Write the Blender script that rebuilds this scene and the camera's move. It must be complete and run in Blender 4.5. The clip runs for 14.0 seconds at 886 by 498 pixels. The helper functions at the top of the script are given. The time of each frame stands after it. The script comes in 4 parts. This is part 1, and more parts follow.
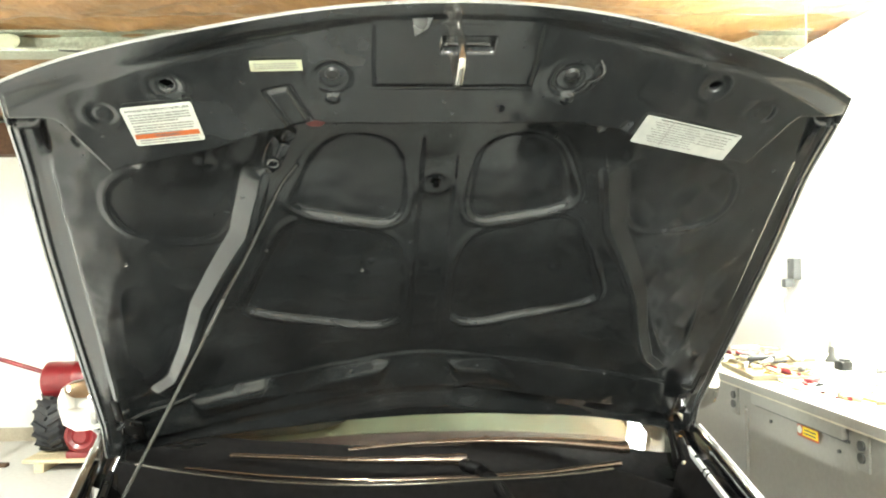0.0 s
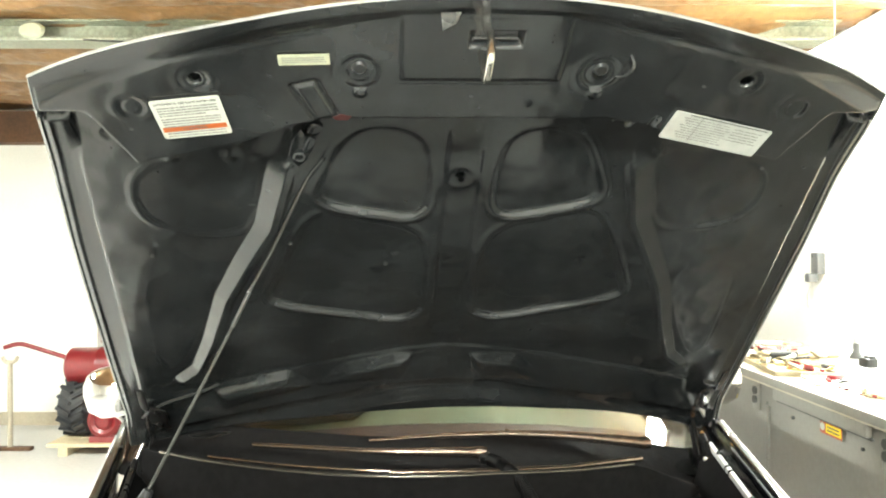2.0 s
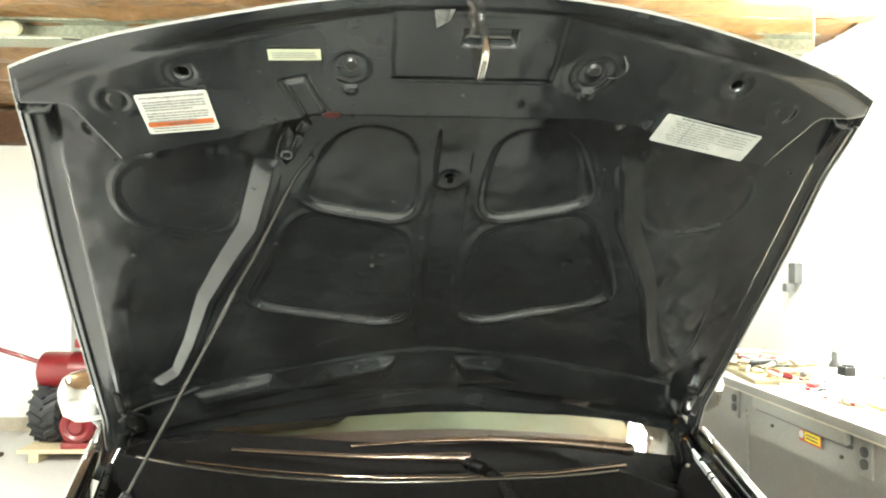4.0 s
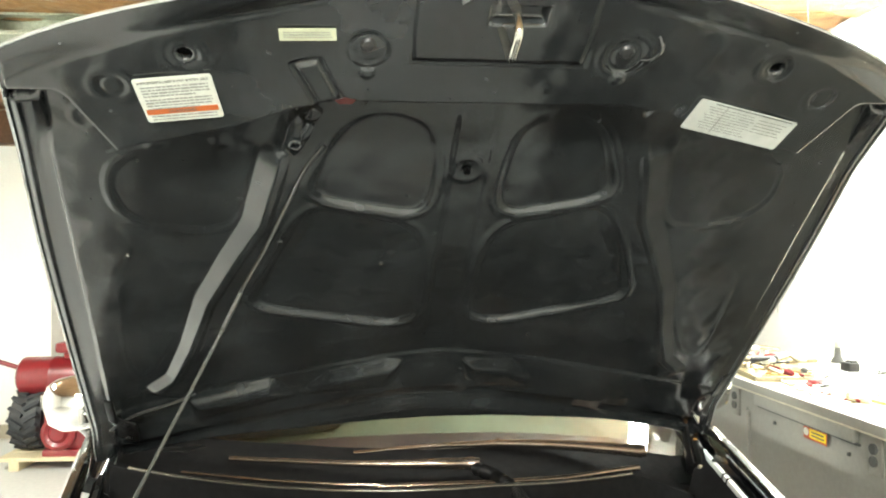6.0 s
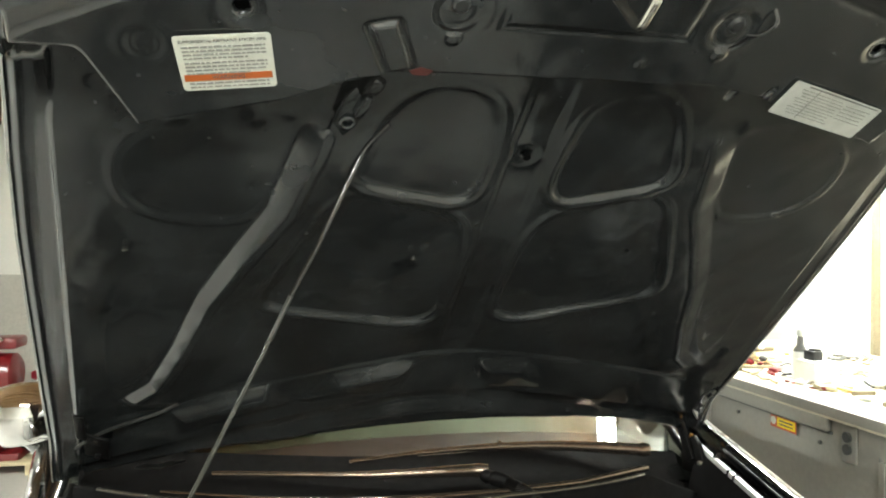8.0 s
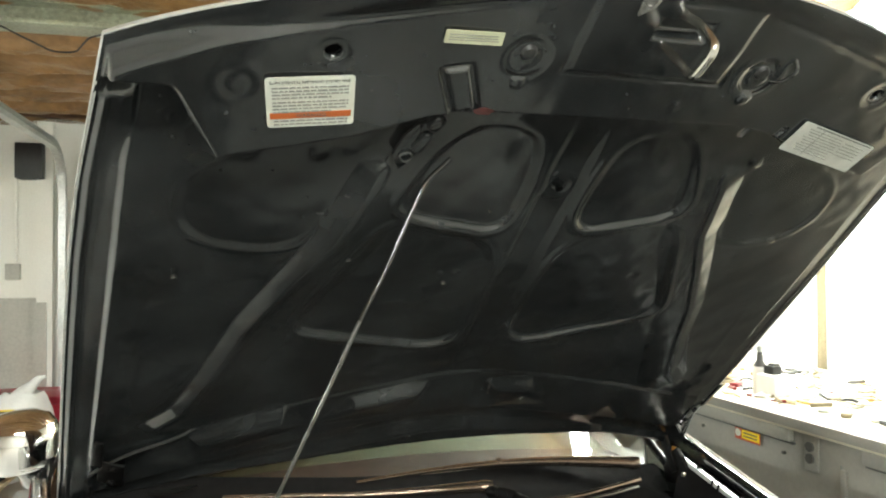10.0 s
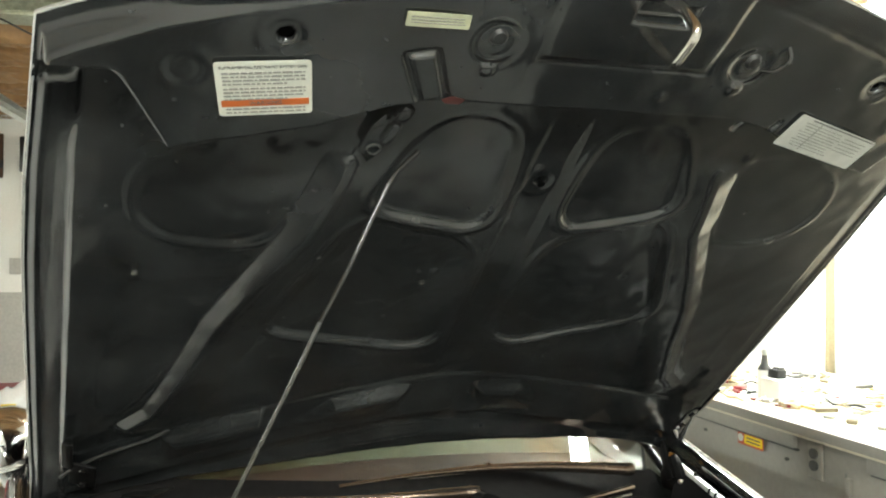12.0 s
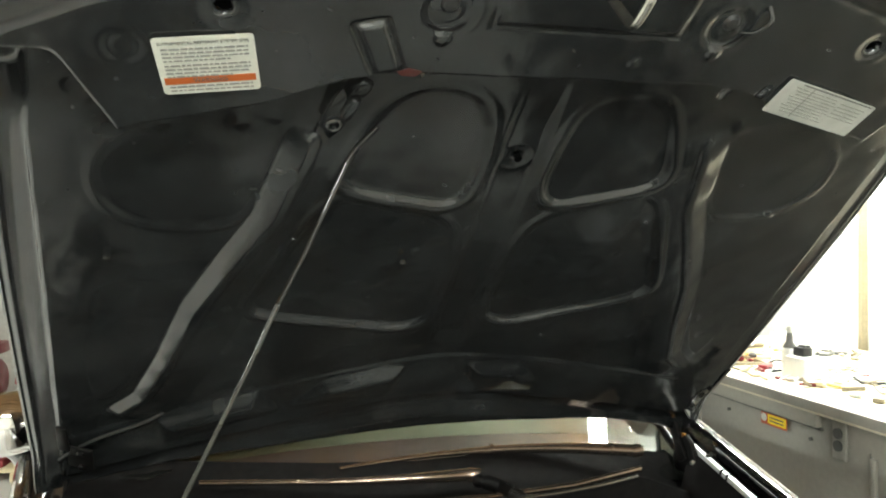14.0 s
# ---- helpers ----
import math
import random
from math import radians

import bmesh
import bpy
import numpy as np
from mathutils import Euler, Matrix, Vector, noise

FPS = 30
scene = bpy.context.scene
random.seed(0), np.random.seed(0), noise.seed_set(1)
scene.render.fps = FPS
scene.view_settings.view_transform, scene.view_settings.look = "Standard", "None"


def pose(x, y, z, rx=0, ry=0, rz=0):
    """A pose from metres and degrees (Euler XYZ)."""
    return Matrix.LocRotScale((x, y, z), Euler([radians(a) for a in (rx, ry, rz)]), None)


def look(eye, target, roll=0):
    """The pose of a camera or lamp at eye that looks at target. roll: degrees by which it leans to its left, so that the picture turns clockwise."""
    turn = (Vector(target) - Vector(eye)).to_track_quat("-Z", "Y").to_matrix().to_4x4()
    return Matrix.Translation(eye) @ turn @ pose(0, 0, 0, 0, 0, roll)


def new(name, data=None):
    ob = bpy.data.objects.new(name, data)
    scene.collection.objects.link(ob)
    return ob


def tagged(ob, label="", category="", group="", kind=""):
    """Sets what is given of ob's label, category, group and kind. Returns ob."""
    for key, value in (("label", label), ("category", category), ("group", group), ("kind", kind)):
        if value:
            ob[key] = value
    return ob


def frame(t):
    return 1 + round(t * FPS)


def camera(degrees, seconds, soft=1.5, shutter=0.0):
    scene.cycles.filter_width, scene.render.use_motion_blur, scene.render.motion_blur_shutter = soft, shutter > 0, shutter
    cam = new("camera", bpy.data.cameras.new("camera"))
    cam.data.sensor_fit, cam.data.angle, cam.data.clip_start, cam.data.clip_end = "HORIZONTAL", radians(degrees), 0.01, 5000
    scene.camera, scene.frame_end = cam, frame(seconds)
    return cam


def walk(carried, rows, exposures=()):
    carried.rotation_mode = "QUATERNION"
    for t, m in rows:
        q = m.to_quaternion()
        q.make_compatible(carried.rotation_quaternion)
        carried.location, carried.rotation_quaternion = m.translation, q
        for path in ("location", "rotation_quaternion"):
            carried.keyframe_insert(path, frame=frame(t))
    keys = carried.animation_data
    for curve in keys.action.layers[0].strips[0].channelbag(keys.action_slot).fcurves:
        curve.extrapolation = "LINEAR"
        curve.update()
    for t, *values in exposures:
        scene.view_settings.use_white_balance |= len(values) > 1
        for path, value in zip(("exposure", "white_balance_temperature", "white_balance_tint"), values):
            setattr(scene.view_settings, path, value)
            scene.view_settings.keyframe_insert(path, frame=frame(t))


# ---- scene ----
cam = camera(61.7, 14.0, soft=2.0)
PATH = [
    (0, (-0.1056, 0.2159, 1.2883), (0.1293, 2.2019, 1.3118), -0.63),
    (0.5, (-0.1048, 0.2217, 1.2847), (0.1271, 2.2081, 1.3082), -1.01),
    (1, (-0.1086, 0.2234, 1.2893), (0.0978, 2.2127, 1.2951), -1.10),
    (1.5, (-0.1101, 0.2170, 1.2939), (0.0795, 2.2080, 1.2911), -0.70),
    (2, (-0.1145, 0.2190, 1.2948), (0.0725, 2.2103, 1.2911), -0.10),
    (2.5, (-0.1129, 0.2240, 1.2929), (0.0898, 2.2137, 1.2917), -0.47),
    (3, (-0.1181, 0.2282, 1.2867), (0.1000, 2.2163, 1.2930), -0.13),
    (5.5, (-0.1445, 0.2433, 1.2854), (0.1247, 2.2249, 1.3075), 0.34),
    (6, (-0.1646, 0.2964, 1.2818), (0.1272, 2.2749, 1.2985), -0.03),
    (6.5, (-0.2043, 0.3695, 1.2897), (0.1177, 2.3434, 1.2765), 0.68),
    (7, (-0.2387, 0.4244, 1.2910), (0.1291, 2.3901, 1.2622), 0.84),
    (9.5, (-0.4238, 0.4414, 1.2956), (0.2764, 2.3148, 1.3075), -0.88),
    (10, (-0.4438, 0.4270, 1.2993), (0.2347, 2.3081, 1.3331), -0.20),
    (10.5, (-0.4456, 0.4271, 1.3017), (0.2180, 2.3133, 1.3403), -0.12),
    (11, (-0.4365, 0.4320, 1.3020), (0.2218, 2.3201, 1.3413), -0.24),
    (11.5, (-0.4162, 0.4402, 1.3020), (0.2365, 2.3305, 1.3345), -0.16),
    (12, (-0.3882, 0.4543, 1.3001), (0.2622, 2.3454, 1.3280), 0.30),
    (12.5, (-0.3589, 0.4629, 1.3036), (0.2833, 2.3569, 1.3189), 0.14),
    (13, (-0.3373, 0.4600, 1.2984), (0.2684, 2.3660, 1.2843), -0.25),
    (13.5, (-0.3229, 0.4529, 1.2975), (0.2477, 2.3697, 1.2742), -0.23),
    (14, (-0.3123, 0.4562, 1.2979), (0.2440, 2.3771, 1.2739), -0.59),
]
walk(cam, [(t, look(eye, target, roll)) for t, eye, target, roll in PATH],
     [(0, 1.97), (3, 1.94), (5.5, 1.87), (6.1, 1.76), (6.6, 1.47), (7, 1.23), (9.5, 1.03), (12, 1.03), (14, 0.97)])

# ---- light and exposure ----
world = bpy.data.worlds.new("world")
scene.world = world
world.use_nodes = True
sky = world.node_tree.nodes.new("ShaderNodeTexSky")
sky.sky_type, sky.sun_disc, sky.sun_elevation, sky.sun_rotation = "NISHITA", False, radians(35), radians(120)
world.node_tree.links.new(sky.outputs["Color"], world.node_tree.nodes["Background"].inputs["Color"])
world.node_tree.nodes["Background"].inputs["Strength"].default_value = 0.1

# The garage stands turned a little against the car, which lies along y.
GARAGE = pose(0, 0, 0, 0, 0, -5)
WALL_FAR, WALL_RIGHT, WALL_LEFT, WALL_NEAR, CEILING = 6.05, 1.86, -4.3, -2.6, 2.36


# ---- materials ----
def material(name, colour, rough=0.5, metal=0.0, vary=0.15, scale=6.0, fine=60.0, bump=0.0, coat=0.0, spec=0.5, dust=0.0, dust_colour=(0.3, 0.29, 0.27), island=False):
    m = bpy.data.materials.new(name)
    m.use_nodes = True
    t = m.node_tree
    b = t.nodes["Principled BSDF"]
    co = t.nodes.new("ShaderNodeTexCoord")
    big, small = t.nodes.new("ShaderNodeTexNoise"), t.nodes.new("ShaderNodeTexNoise")
    for n, s in ((big, scale), (small, fine)):
        n.inputs["Scale"].default_value = s
        n.inputs["Detail"].default_value = 4
        t.links.new(co.outputs["Object"], n.inputs["Vector"])
    add = t.nodes.new("ShaderNodeMath")
    add.operation = "ADD"
    t.links.new(big.outputs["Fac"], add.inputs[0])
    t.links.new(small.outputs["Fac"], add.inputs[1])
    ramp = t.nodes.new("ShaderNodeMapRange")
    ramp.inputs["From Min"].default_value, ramp.inputs["From Max"].default_value = 0.7, 1.3
    ramp.inputs["To Min"].default_value, ramp.inputs["To Max"].default_value = 1 - vary, 1 + vary
    t.links.new(add.outputs[0], ramp.inputs["Value"])
    mul = t.nodes.new("ShaderNodeVectorMath")
    mul.operation = "SCALE"
    mul.inputs[0].default_value = colour
    t.links.new(ramp.outputs[0], mul.inputs["Scale"])
    out = mul.outputs[0]
    if dust:
        mix = t.nodes.new("ShaderNodeMix")
        mix.data_type = "RGBA"
        k = t.nodes.new("ShaderNodeMapRange")
        k.inputs["From Min"].default_value, k.inputs["From Max"].default_value = 0.45, 0.75
        k.inputs["To Max"].default_value = dust
        t.links.new(big.outputs["Fac"], k.inputs["Value"])
        t.links.new(k.outputs[0], mix.inputs["Factor"])
        t.links.new(out, mix.inputs["A"])
        mix.inputs["B"].default_value = (*dust_colour, 1)
        out = mix.outputs["Result"]
    t.links.new(out, b.inputs["Base Color"])
    r = t.nodes.new("ShaderNodeMapRange")
    r.inputs["From Min"].default_value, r.inputs["From Max"].default_value = 0.3, 0.7
    r.inputs["To Min"].default_value, r.inputs["To Max"].default_value = max(0.02, rough * 0.85), min(1, rough * 1.15)
    t.links.new(big.outputs["Fac"], r.inputs["Value"])
    t.links.new(r.outputs[0], b.inputs["Roughness"])
    b.inputs["Metallic"].default_value = metal
    b.inputs["Coat Weight"].default_value = coat
    b.inputs["Coat Roughness"].default_value = 0.06
    b.inputs["Specular IOR Level"].default_value = spec
    if bump:
        bp = t.nodes.new("ShaderNodeBump")
        bp.inputs["Strength"].default_value = 0.6
        bp.inputs["Distance"].default_value = bump
        t.links.new(small.outputs["Fac"], bp.inputs["Height"])
        t.links.new(bp.outputs["Normal"], b.inputs["Normal"])
    return m


def glow(name, colour, strength):
    m = bpy.data.materials.new(name)
    m.use_nodes = True
    b = m.node_tree.nodes["Principled BSDF"]
    b.inputs["Base Color"].default_value = (0.9, 0.9, 0.9, 1)
    b.inputs["Emission Color"].default_value = (*colour, 1)
    b.inputs["Emission Strength"].default_value = strength
    return m


def clear_glass(name, colour, rough=0.0):
    m = bpy.data.materials.new(name)
    m.use_nodes = True
    b = m.node_tree.nodes["Principled BSDF"]
    b.inputs["Base Color"].default_value = (*colour, 1)
    b.inputs["Roughness"].default_value = rough
    b.inputs["Transmission Weight"].default_value = 1
    b.inputs["IOR"].default_value = 1.42
    return m


def smudged(m, rough):
    """Wiped old paint: uneven gloss, fine grit and small bright chips."""
    t = m.node_tree
    b = t.nodes["Principled BSDF"]
    co = t.nodes.new("ShaderNodeTexCoord")
    def cloud(scale, detail, stretch=(1, 1, 1)):
        mp, n = t.nodes.new("ShaderNodeMapping"), t.nodes.new("ShaderNodeTexNoise")
        mp.inputs["Scale"].default_value = stretch
        n.inputs["Scale"].default_value, n.inputs["Detail"].default_value = scale, detail
        t.links.new(co.outputs["Object"], mp.inputs["Vector"])
        t.links.new(mp.outputs[0], n.inputs["Vector"])
        return n
    def span(n, a, c, lo, hi):
        r = t.nodes.new("ShaderNodeMapRange")
        for k, x in (("From Min", a), ("From Max", c), ("To Min", lo), ("To Max", hi)):
            r.inputs[k].default_value = x
        t.links.new(n.outputs["Fac"], r.inputs["Value"])
        return r
    gloss = span(cloud(12, 2, (1, 0.6, 1)), 0.25, 0.75, rough * 0.55, rough * 1.45)
    t.links.new(gloss.outputs[0], b.inputs["Roughness"])
    grit = cloud(160, 3)
    high = t.nodes.new("ShaderNodeBump")
    high.inputs["Strength"].default_value, high.inputs["Distance"].default_value = 0.5, 0.00022
    t.links.new(grit.outputs["Fac"], high.inputs["Height"])
    t.links.new(high.outputs["Normal"], b.inputs["Normal"])
    chips = span(cloud(85, 2), 0.715, 0.78, 0.0, 0.22)
    mix = t.nodes.new("ShaderNodeMix")
    mix.data_type = "RGBA"
    t.links.new(chips.outputs[0], mix.inputs["Factor"])
    t.links.new(b.inputs["Base Color"].links[0].from_socket, mix.inputs["A"])
    mix.inputs["B"].default_value = (0.20, 0.20, 0.19, 1)
    t.links.new(mix.outputs["Result"], b.inputs["Base Color"])


HOOD_PAINT = material("hood_inner_paint", (0.0158, 0.0168, 0.0174), 0.18, spec=0.85, vary=0.22, scale=8, fine=38, dust=0.22, dust_colour=(0.085, 0.088, 0.09))
smudged(HOOD_PAINT, 0.18)
CAR_PAINT = material("black_car_paint", (0.008, 0.008, 0.009), 0.16, vary=0.1, coat=1.0)
# Pale tone puts the lamp's highlight into the hem.
HEM = material("hem_glint_paint", (0.42, 0.42, 0.40), 0.3, metal=0.2, vary=0.2, fine=40)
BLACK_PLASTIC = material("black_plastic", (0.02, 0.02, 0.02), 0.42, vary=0.25, bump=0.0003)
GLOSS_PLASTIC = material("glossy_black_plastic", (0.007, 0.0065, 0.0065), 0.10, spec=0.8, vary=0.2)
SATIN_BLACK = material("satin_black_plastic", (0.006, 0.0055, 0.0055), 0.45, vary=0.3, scale=14, spec=0.08)
MATT_BLACK = material("matt_black_plastic", (0.008, 0.0075, 0.0075), 0.85, vary=0.3, spec=0.04)
# Bright metal puts a reflected highlight into the scuttle lip.
EDGE_TRIM = material("edge_glint_trim", (0.11, 0.10, 0.088), 0.20, metal=0.75, vary=0.2)
# Pale steel stands in for bright reflections on glossy black parts.
GLINT_STEEL = material("pale_glint_steel", (0.30, 0.30, 0.29), 0.30, metal=0.7, vary=0.5, scale=30, fine=90)
ENGINE_METAL = material("dull_cast_metal", (0.25, 0.25, 0.24), 0.5, metal=0.2, vary=0.3, scale=9)
# Warm tone puts the brown ceiling's glints into the black arms.
WIPER = material("wiper_warm_metal", (0.20, 0.155, 0.125), 0.20, metal=0.85, vary=0.2)
GREASE_RED = material("red_grease_smear", (0.055, 0.012, 0.010), 0.4, vary=0.4)
# Pale colour stands in for wall reflections on the black fenders.
RAIL = material("pale_fender_glint", (0.62, 0.62, 0.60), 0.3, metal=0.4, vary=0.15)
RUBBER = material("rubber", (0.018, 0.018, 0.018), 0.7, vary=0.3, bump=0.001)
TYRE = material("tyre_rubber", (0.03, 0.03, 0.032), 0.75, vary=0.3, bump=0.002, dust=0.3)
STEEL = material("bare_steel", (0.62, 0.6, 0.55), 0.26, metal=1.0, vary=0.15, fine=120)
ROD_STEEL = material("rod_steel", (0.09, 0.09, 0.084), 0.26, metal=0.9, vary=0.2, fine=150)
GALVANISED = material("galvanised_steel", (0.6, 0.61, 0.6), 0.4, metal=0.8, vary=0.2)
CHROME = material("chrome", (0.75, 0.74, 0.72), 0.06, metal=1.0, vary=0.05)
PAPER = material("label_paper", (0.55, 0.56, 0.50), 0.35, vary=0.06, fine=200)
PAPER_GREY = material("aged_label", (0.40, 0.41, 0.38), 0.38, vary=0.12, scale=25)
PAPER_YELLOW = material("yellowed_label", (0.42, 0.43, 0.30), 0.4, vary=0.1)
INK = material("label_ink", (0.09, 0.09, 0.085), 0.5, vary=0.1)
INK_GREY = material("pale_ink", (0.22, 0.22, 0.205), 0.5, vary=0.1)
ORANGE = material("orange_print", (0.42, 0.10, 0.022), 0.4, vary=0.05)
YELLOW = material("yellow_sticker", (0.8, 0.6, 0.02), 0.4, vary=0.06)
RED_PRINT = material("red_print", (0.45, 0.08, 0.04), 0.45, vary=0.1)
WHITE_WALL = material("white_wall_paint", (0.82, 0.81, 0.76), 0.7, vary=0.05, scale=2, fine=80, bump=0.001)
GREY_WALL = material("grey_concrete_base", (0.45, 0.44, 0.40), 0.85, vary=0.12, scale=3, fine=50, bump=0.002)
TAN = material("tan_baseboard", (0.42, 0.37, 0.28), 0.6, vary=0.12)
CONCRETE = material("floor_concrete", (0.56, 0.55, 0.52), 0.55, vary=0.1, scale=1.5, fine=40, bump=0.001, dust=0.15, dust_colour=(0.4, 0.38, 0.34))
KRAFT = material("kraft_paper", (0.232, 0.126, 0.050), 0.36, vary=0.3, scale=3.5, fine=22, bump=0.010)
WOOD = material("joist_wood", (0.36, 0.22, 0.10), 0.65, vary=0.25, scale=4, fine=40, bump=0.001)
WOOD_DARK = material("dark_wood", (0.10, 0.05, 0.025), 0.7, vary=0.3)
BEAM = material("beam_grey_paint", (0.29, 0.305, 0.225), 0.38, metal=0.3, vary=0.35, scale=5)
DESK_GREY = material("desk_grey_enamel", (0.29, 0.278, 0.247), 0.38, vary=0.08, scale=3, fine=70, dust=0.2, dust_colour=(0.3, 0.27, 0.2))
DESK_TOP = material("worn_bench_top", (0.66, 0.60, 0.47), 0.55, vary=0.15, scale=5, fine=35)
DARK = material("hole_shade", (0.003, 0.003, 0.003), 1.0, vary=0.1, spec=0.0)
RED = material("red_enamel", (0.18, 0.010, 0.013), 0.34, vary=0.12, coat=0.3)
RED_DARK = material("dark_red_enamel", (0.36, 0.008, 0.03), 0.45, vary=0.15)
WHITE_PLASTIC = material("white_plastic", (0.82, 0.82, 0.8), 0.4, vary=0.05)
BOTTLE = material("grey_bottle", (0.10, 0.10, 0.097), 0.3, vary=0.1)
CARD = material("tan_cardboard", (0.60, 0.50, 0.32), 0.8, vary=0.15)
AMBER = material("amber_plastic", (0.7, 0.3, 0.05), 0.3, vary=0.1)
DASH = material("dashboard_vinyl", (0.062, 0.062, 0.036), 0.6, vary=0.2, bump=0.001)
# Red brown colours in the ceiling's reflection at the windscreen's base.
DASH_REFLECTION = material("red_brown_reflection", (0.018, 0.0035, 0.002), 0.6, vary=0.3)
CABIN = material("dark_cabin_trim", (0.016, 0.016, 0.016), 0.6, vary=0.2)
STRIP = material("tan_wall_strip", (0.26, 0.215, 0.135), 0.6, vary=0.15)
GLASS = clear_glass("windscreen_glass", (0.82, 0.9, 0.84))
TUBE = glow("fluorescent_tube", (0.96, 1.0, 0.93), 62.0)


# ---- mesh helpers ----
def finish(name, bm, mat, smooth=True):
    me = bpy.data.meshes.new(name)
    bmesh.ops.recalc_face_normals(bm, faces=bm.faces)
    bm.to_mesh(me)
    bm.free()
    me.materials.append(mat)
    if smooth:
        me.shade_smooth()
        me.set_sharp_from_angle(angle=radians(38))
    return me


def part(name, bm, mat, parent, label="", smooth=True):
    ob = new(name, finish(name, bm, mat, smooth))
    ob.parent = parent
    if label:
        tagged(ob, label)
    return ob


def thing(name, m, label, category, group="", kind=""):
    ob = new(name)
    ob.matrix_basis = m
    return tagged(ob, label, category, group, kind)


def solid(name, bm, mat, m, label, category="", group="", kind="", smooth=True):
    ob = new(name, finish(name, bm, mat, smooth))
    ob.matrix_basis = m
    return tagged(ob, label, category, group, kind)


def join(*bms):
    out = bmesh.new()
    for b in bms:
        me = bpy.data.meshes.new("tmp")
        b.to_mesh(me)
        b.free()
        out.from_mesh(me)
        bpy.data.meshes.remove(me)
    return out


def box(c, s, bevel=0.0, m=None, seg=2):
    bm = bmesh.new()
    bmesh.ops.create_cube(bm, size=1)
    bmesh.ops.scale(bm, vec=s, verts=bm.verts)
    if bevel:
        bmesh.ops.bevel(bm, geom=bm.edges, offset=bevel, segments=seg, affect="EDGES", profile=0.5)
    bmesh.ops.transform(bm, matrix=Matrix.Translation(c) @ (m or Matrix()), verts=bm.verts)
    return bm


def lathe(profile, seg=24, m=None, cap=True):
    """A turned solid about z from (radius, height) pairs."""
    bm = bmesh.new()
    rings = []
    for r, z in profile:
        rings.append([bm.verts.new((r * math.cos(2 * math.pi * i / seg), r * math.sin(2 * math.pi * i / seg), z)) for i in range(seg)])
    for a, b in zip(rings, rings[1:]):
        for i in range(seg):
            bm.faces.new((a[i], a[(i + 1) % seg], b[(i + 1) % seg], b[i]))
    if cap:
        bm.faces.new(rings[0][::-1])
        bm.faces.new(rings[-1])
    if m:
        bmesh.ops.transform(bm, matrix=m, verts=bm.verts)
    return bm


def tube(points, r, seg=10, closed_ends=True):
    """A round bar through points; r is a number or one radius a point."""
    pts = [Vector(p) for p in points]
    rs = [r] * len(pts) if isinstance(r, (int, float)) else list(r)
    bm = bmesh.new()
    rings, side = [], None
    for i, p in enumerate(pts):
        d = (pts[min(i + 1, len(pts) - 1)] - pts[max(i - 1, 0)]).normalized()
        if side is None:
            side = d.orthogonal().normalized()
        side = (side - d * side.dot(d)).normalized()
        up = d.cross(side)
        rings.append([bm.verts.new(p + rs[i] * (math.cos(a) * side + math.sin(a) * up)) for a in (2 * math.pi * k / seg for k in range(seg))])
    for a, b in zip(rings, rings[1:]):
        for k in range(seg):
            bm.faces.new((a[k], a[(k + 1) % seg], b[(k + 1) % seg], b[k]))
    if closed_ends:
        bm.faces.new(rings[0][::-1])
        bm.faces.new(rings[-1])
    return bm


def rounded_path(points, radius, steps=5):
    pts = [Vector(p) for p in points]
    out = [pts[0]]
    for a, b, c in zip(pts, pts[1:], pts[2:]):
        d1, d2 = (a - b), (c - b)
        k = min(radius, d1.length * 0.45, d2.length * 0.45)
        p, q = b + d1.normalized() * k, b + d2.normalized() * k
        for i in range(steps + 1):
            t = i / steps
            out.append((1 - t) ** 2 * p + 2 * t * (1 - t) * b + t * t * q)
    return out + [pts[-1]]


def sheet(rows, thick=0.0):
    """A surface through rows of points, given thickness along its normals if thick."""
    bm = bmesh.new()
    vs = [[bm.verts.new(p) for p in row] for row in rows]
    for a, b in zip(vs, vs[1:]):
        for i in range(len(a) - 1):
            bm.faces.new((a[i], a[i + 1], b[i + 1], b[i]))
    bm.normal_update()
    if thick:
        bmesh.ops.solidify(bm, geom=bm.faces[:], thickness=thick)
    return bm


def prism(outline, z0, z1, m=None, bevel=0.0):
    """A flat plate with the given outline in x and y."""
    bm = bmesh.new()
    low = [bm.verts.new((x, y, z0)) for x, y in outline]
    high = [bm.verts.new((x, y, z1)) for x, y in outline]
    n = len(outline)
    bm.faces.new(low[::-1])
    bm.faces.new(high)
    for i in range(n):
        bm.faces.new((low[i], low[(i + 1) % n], high[(i + 1) % n], high[i]))
    if bevel:
        bmesh.ops.bevel(bm, geom=bm.edges, offset=bevel, segments=2, affect="EDGES", profile=0.5)
    if m:
        bmesh.ops.transform(bm, matrix=m, verts=bm.verts)
    return bm


# ---- the garage ----
def slab(name, c, s, mat, label, m=GARAGE):
    return solid(name, box(c, s), mat, m, label, kind="structure", smooth=False)


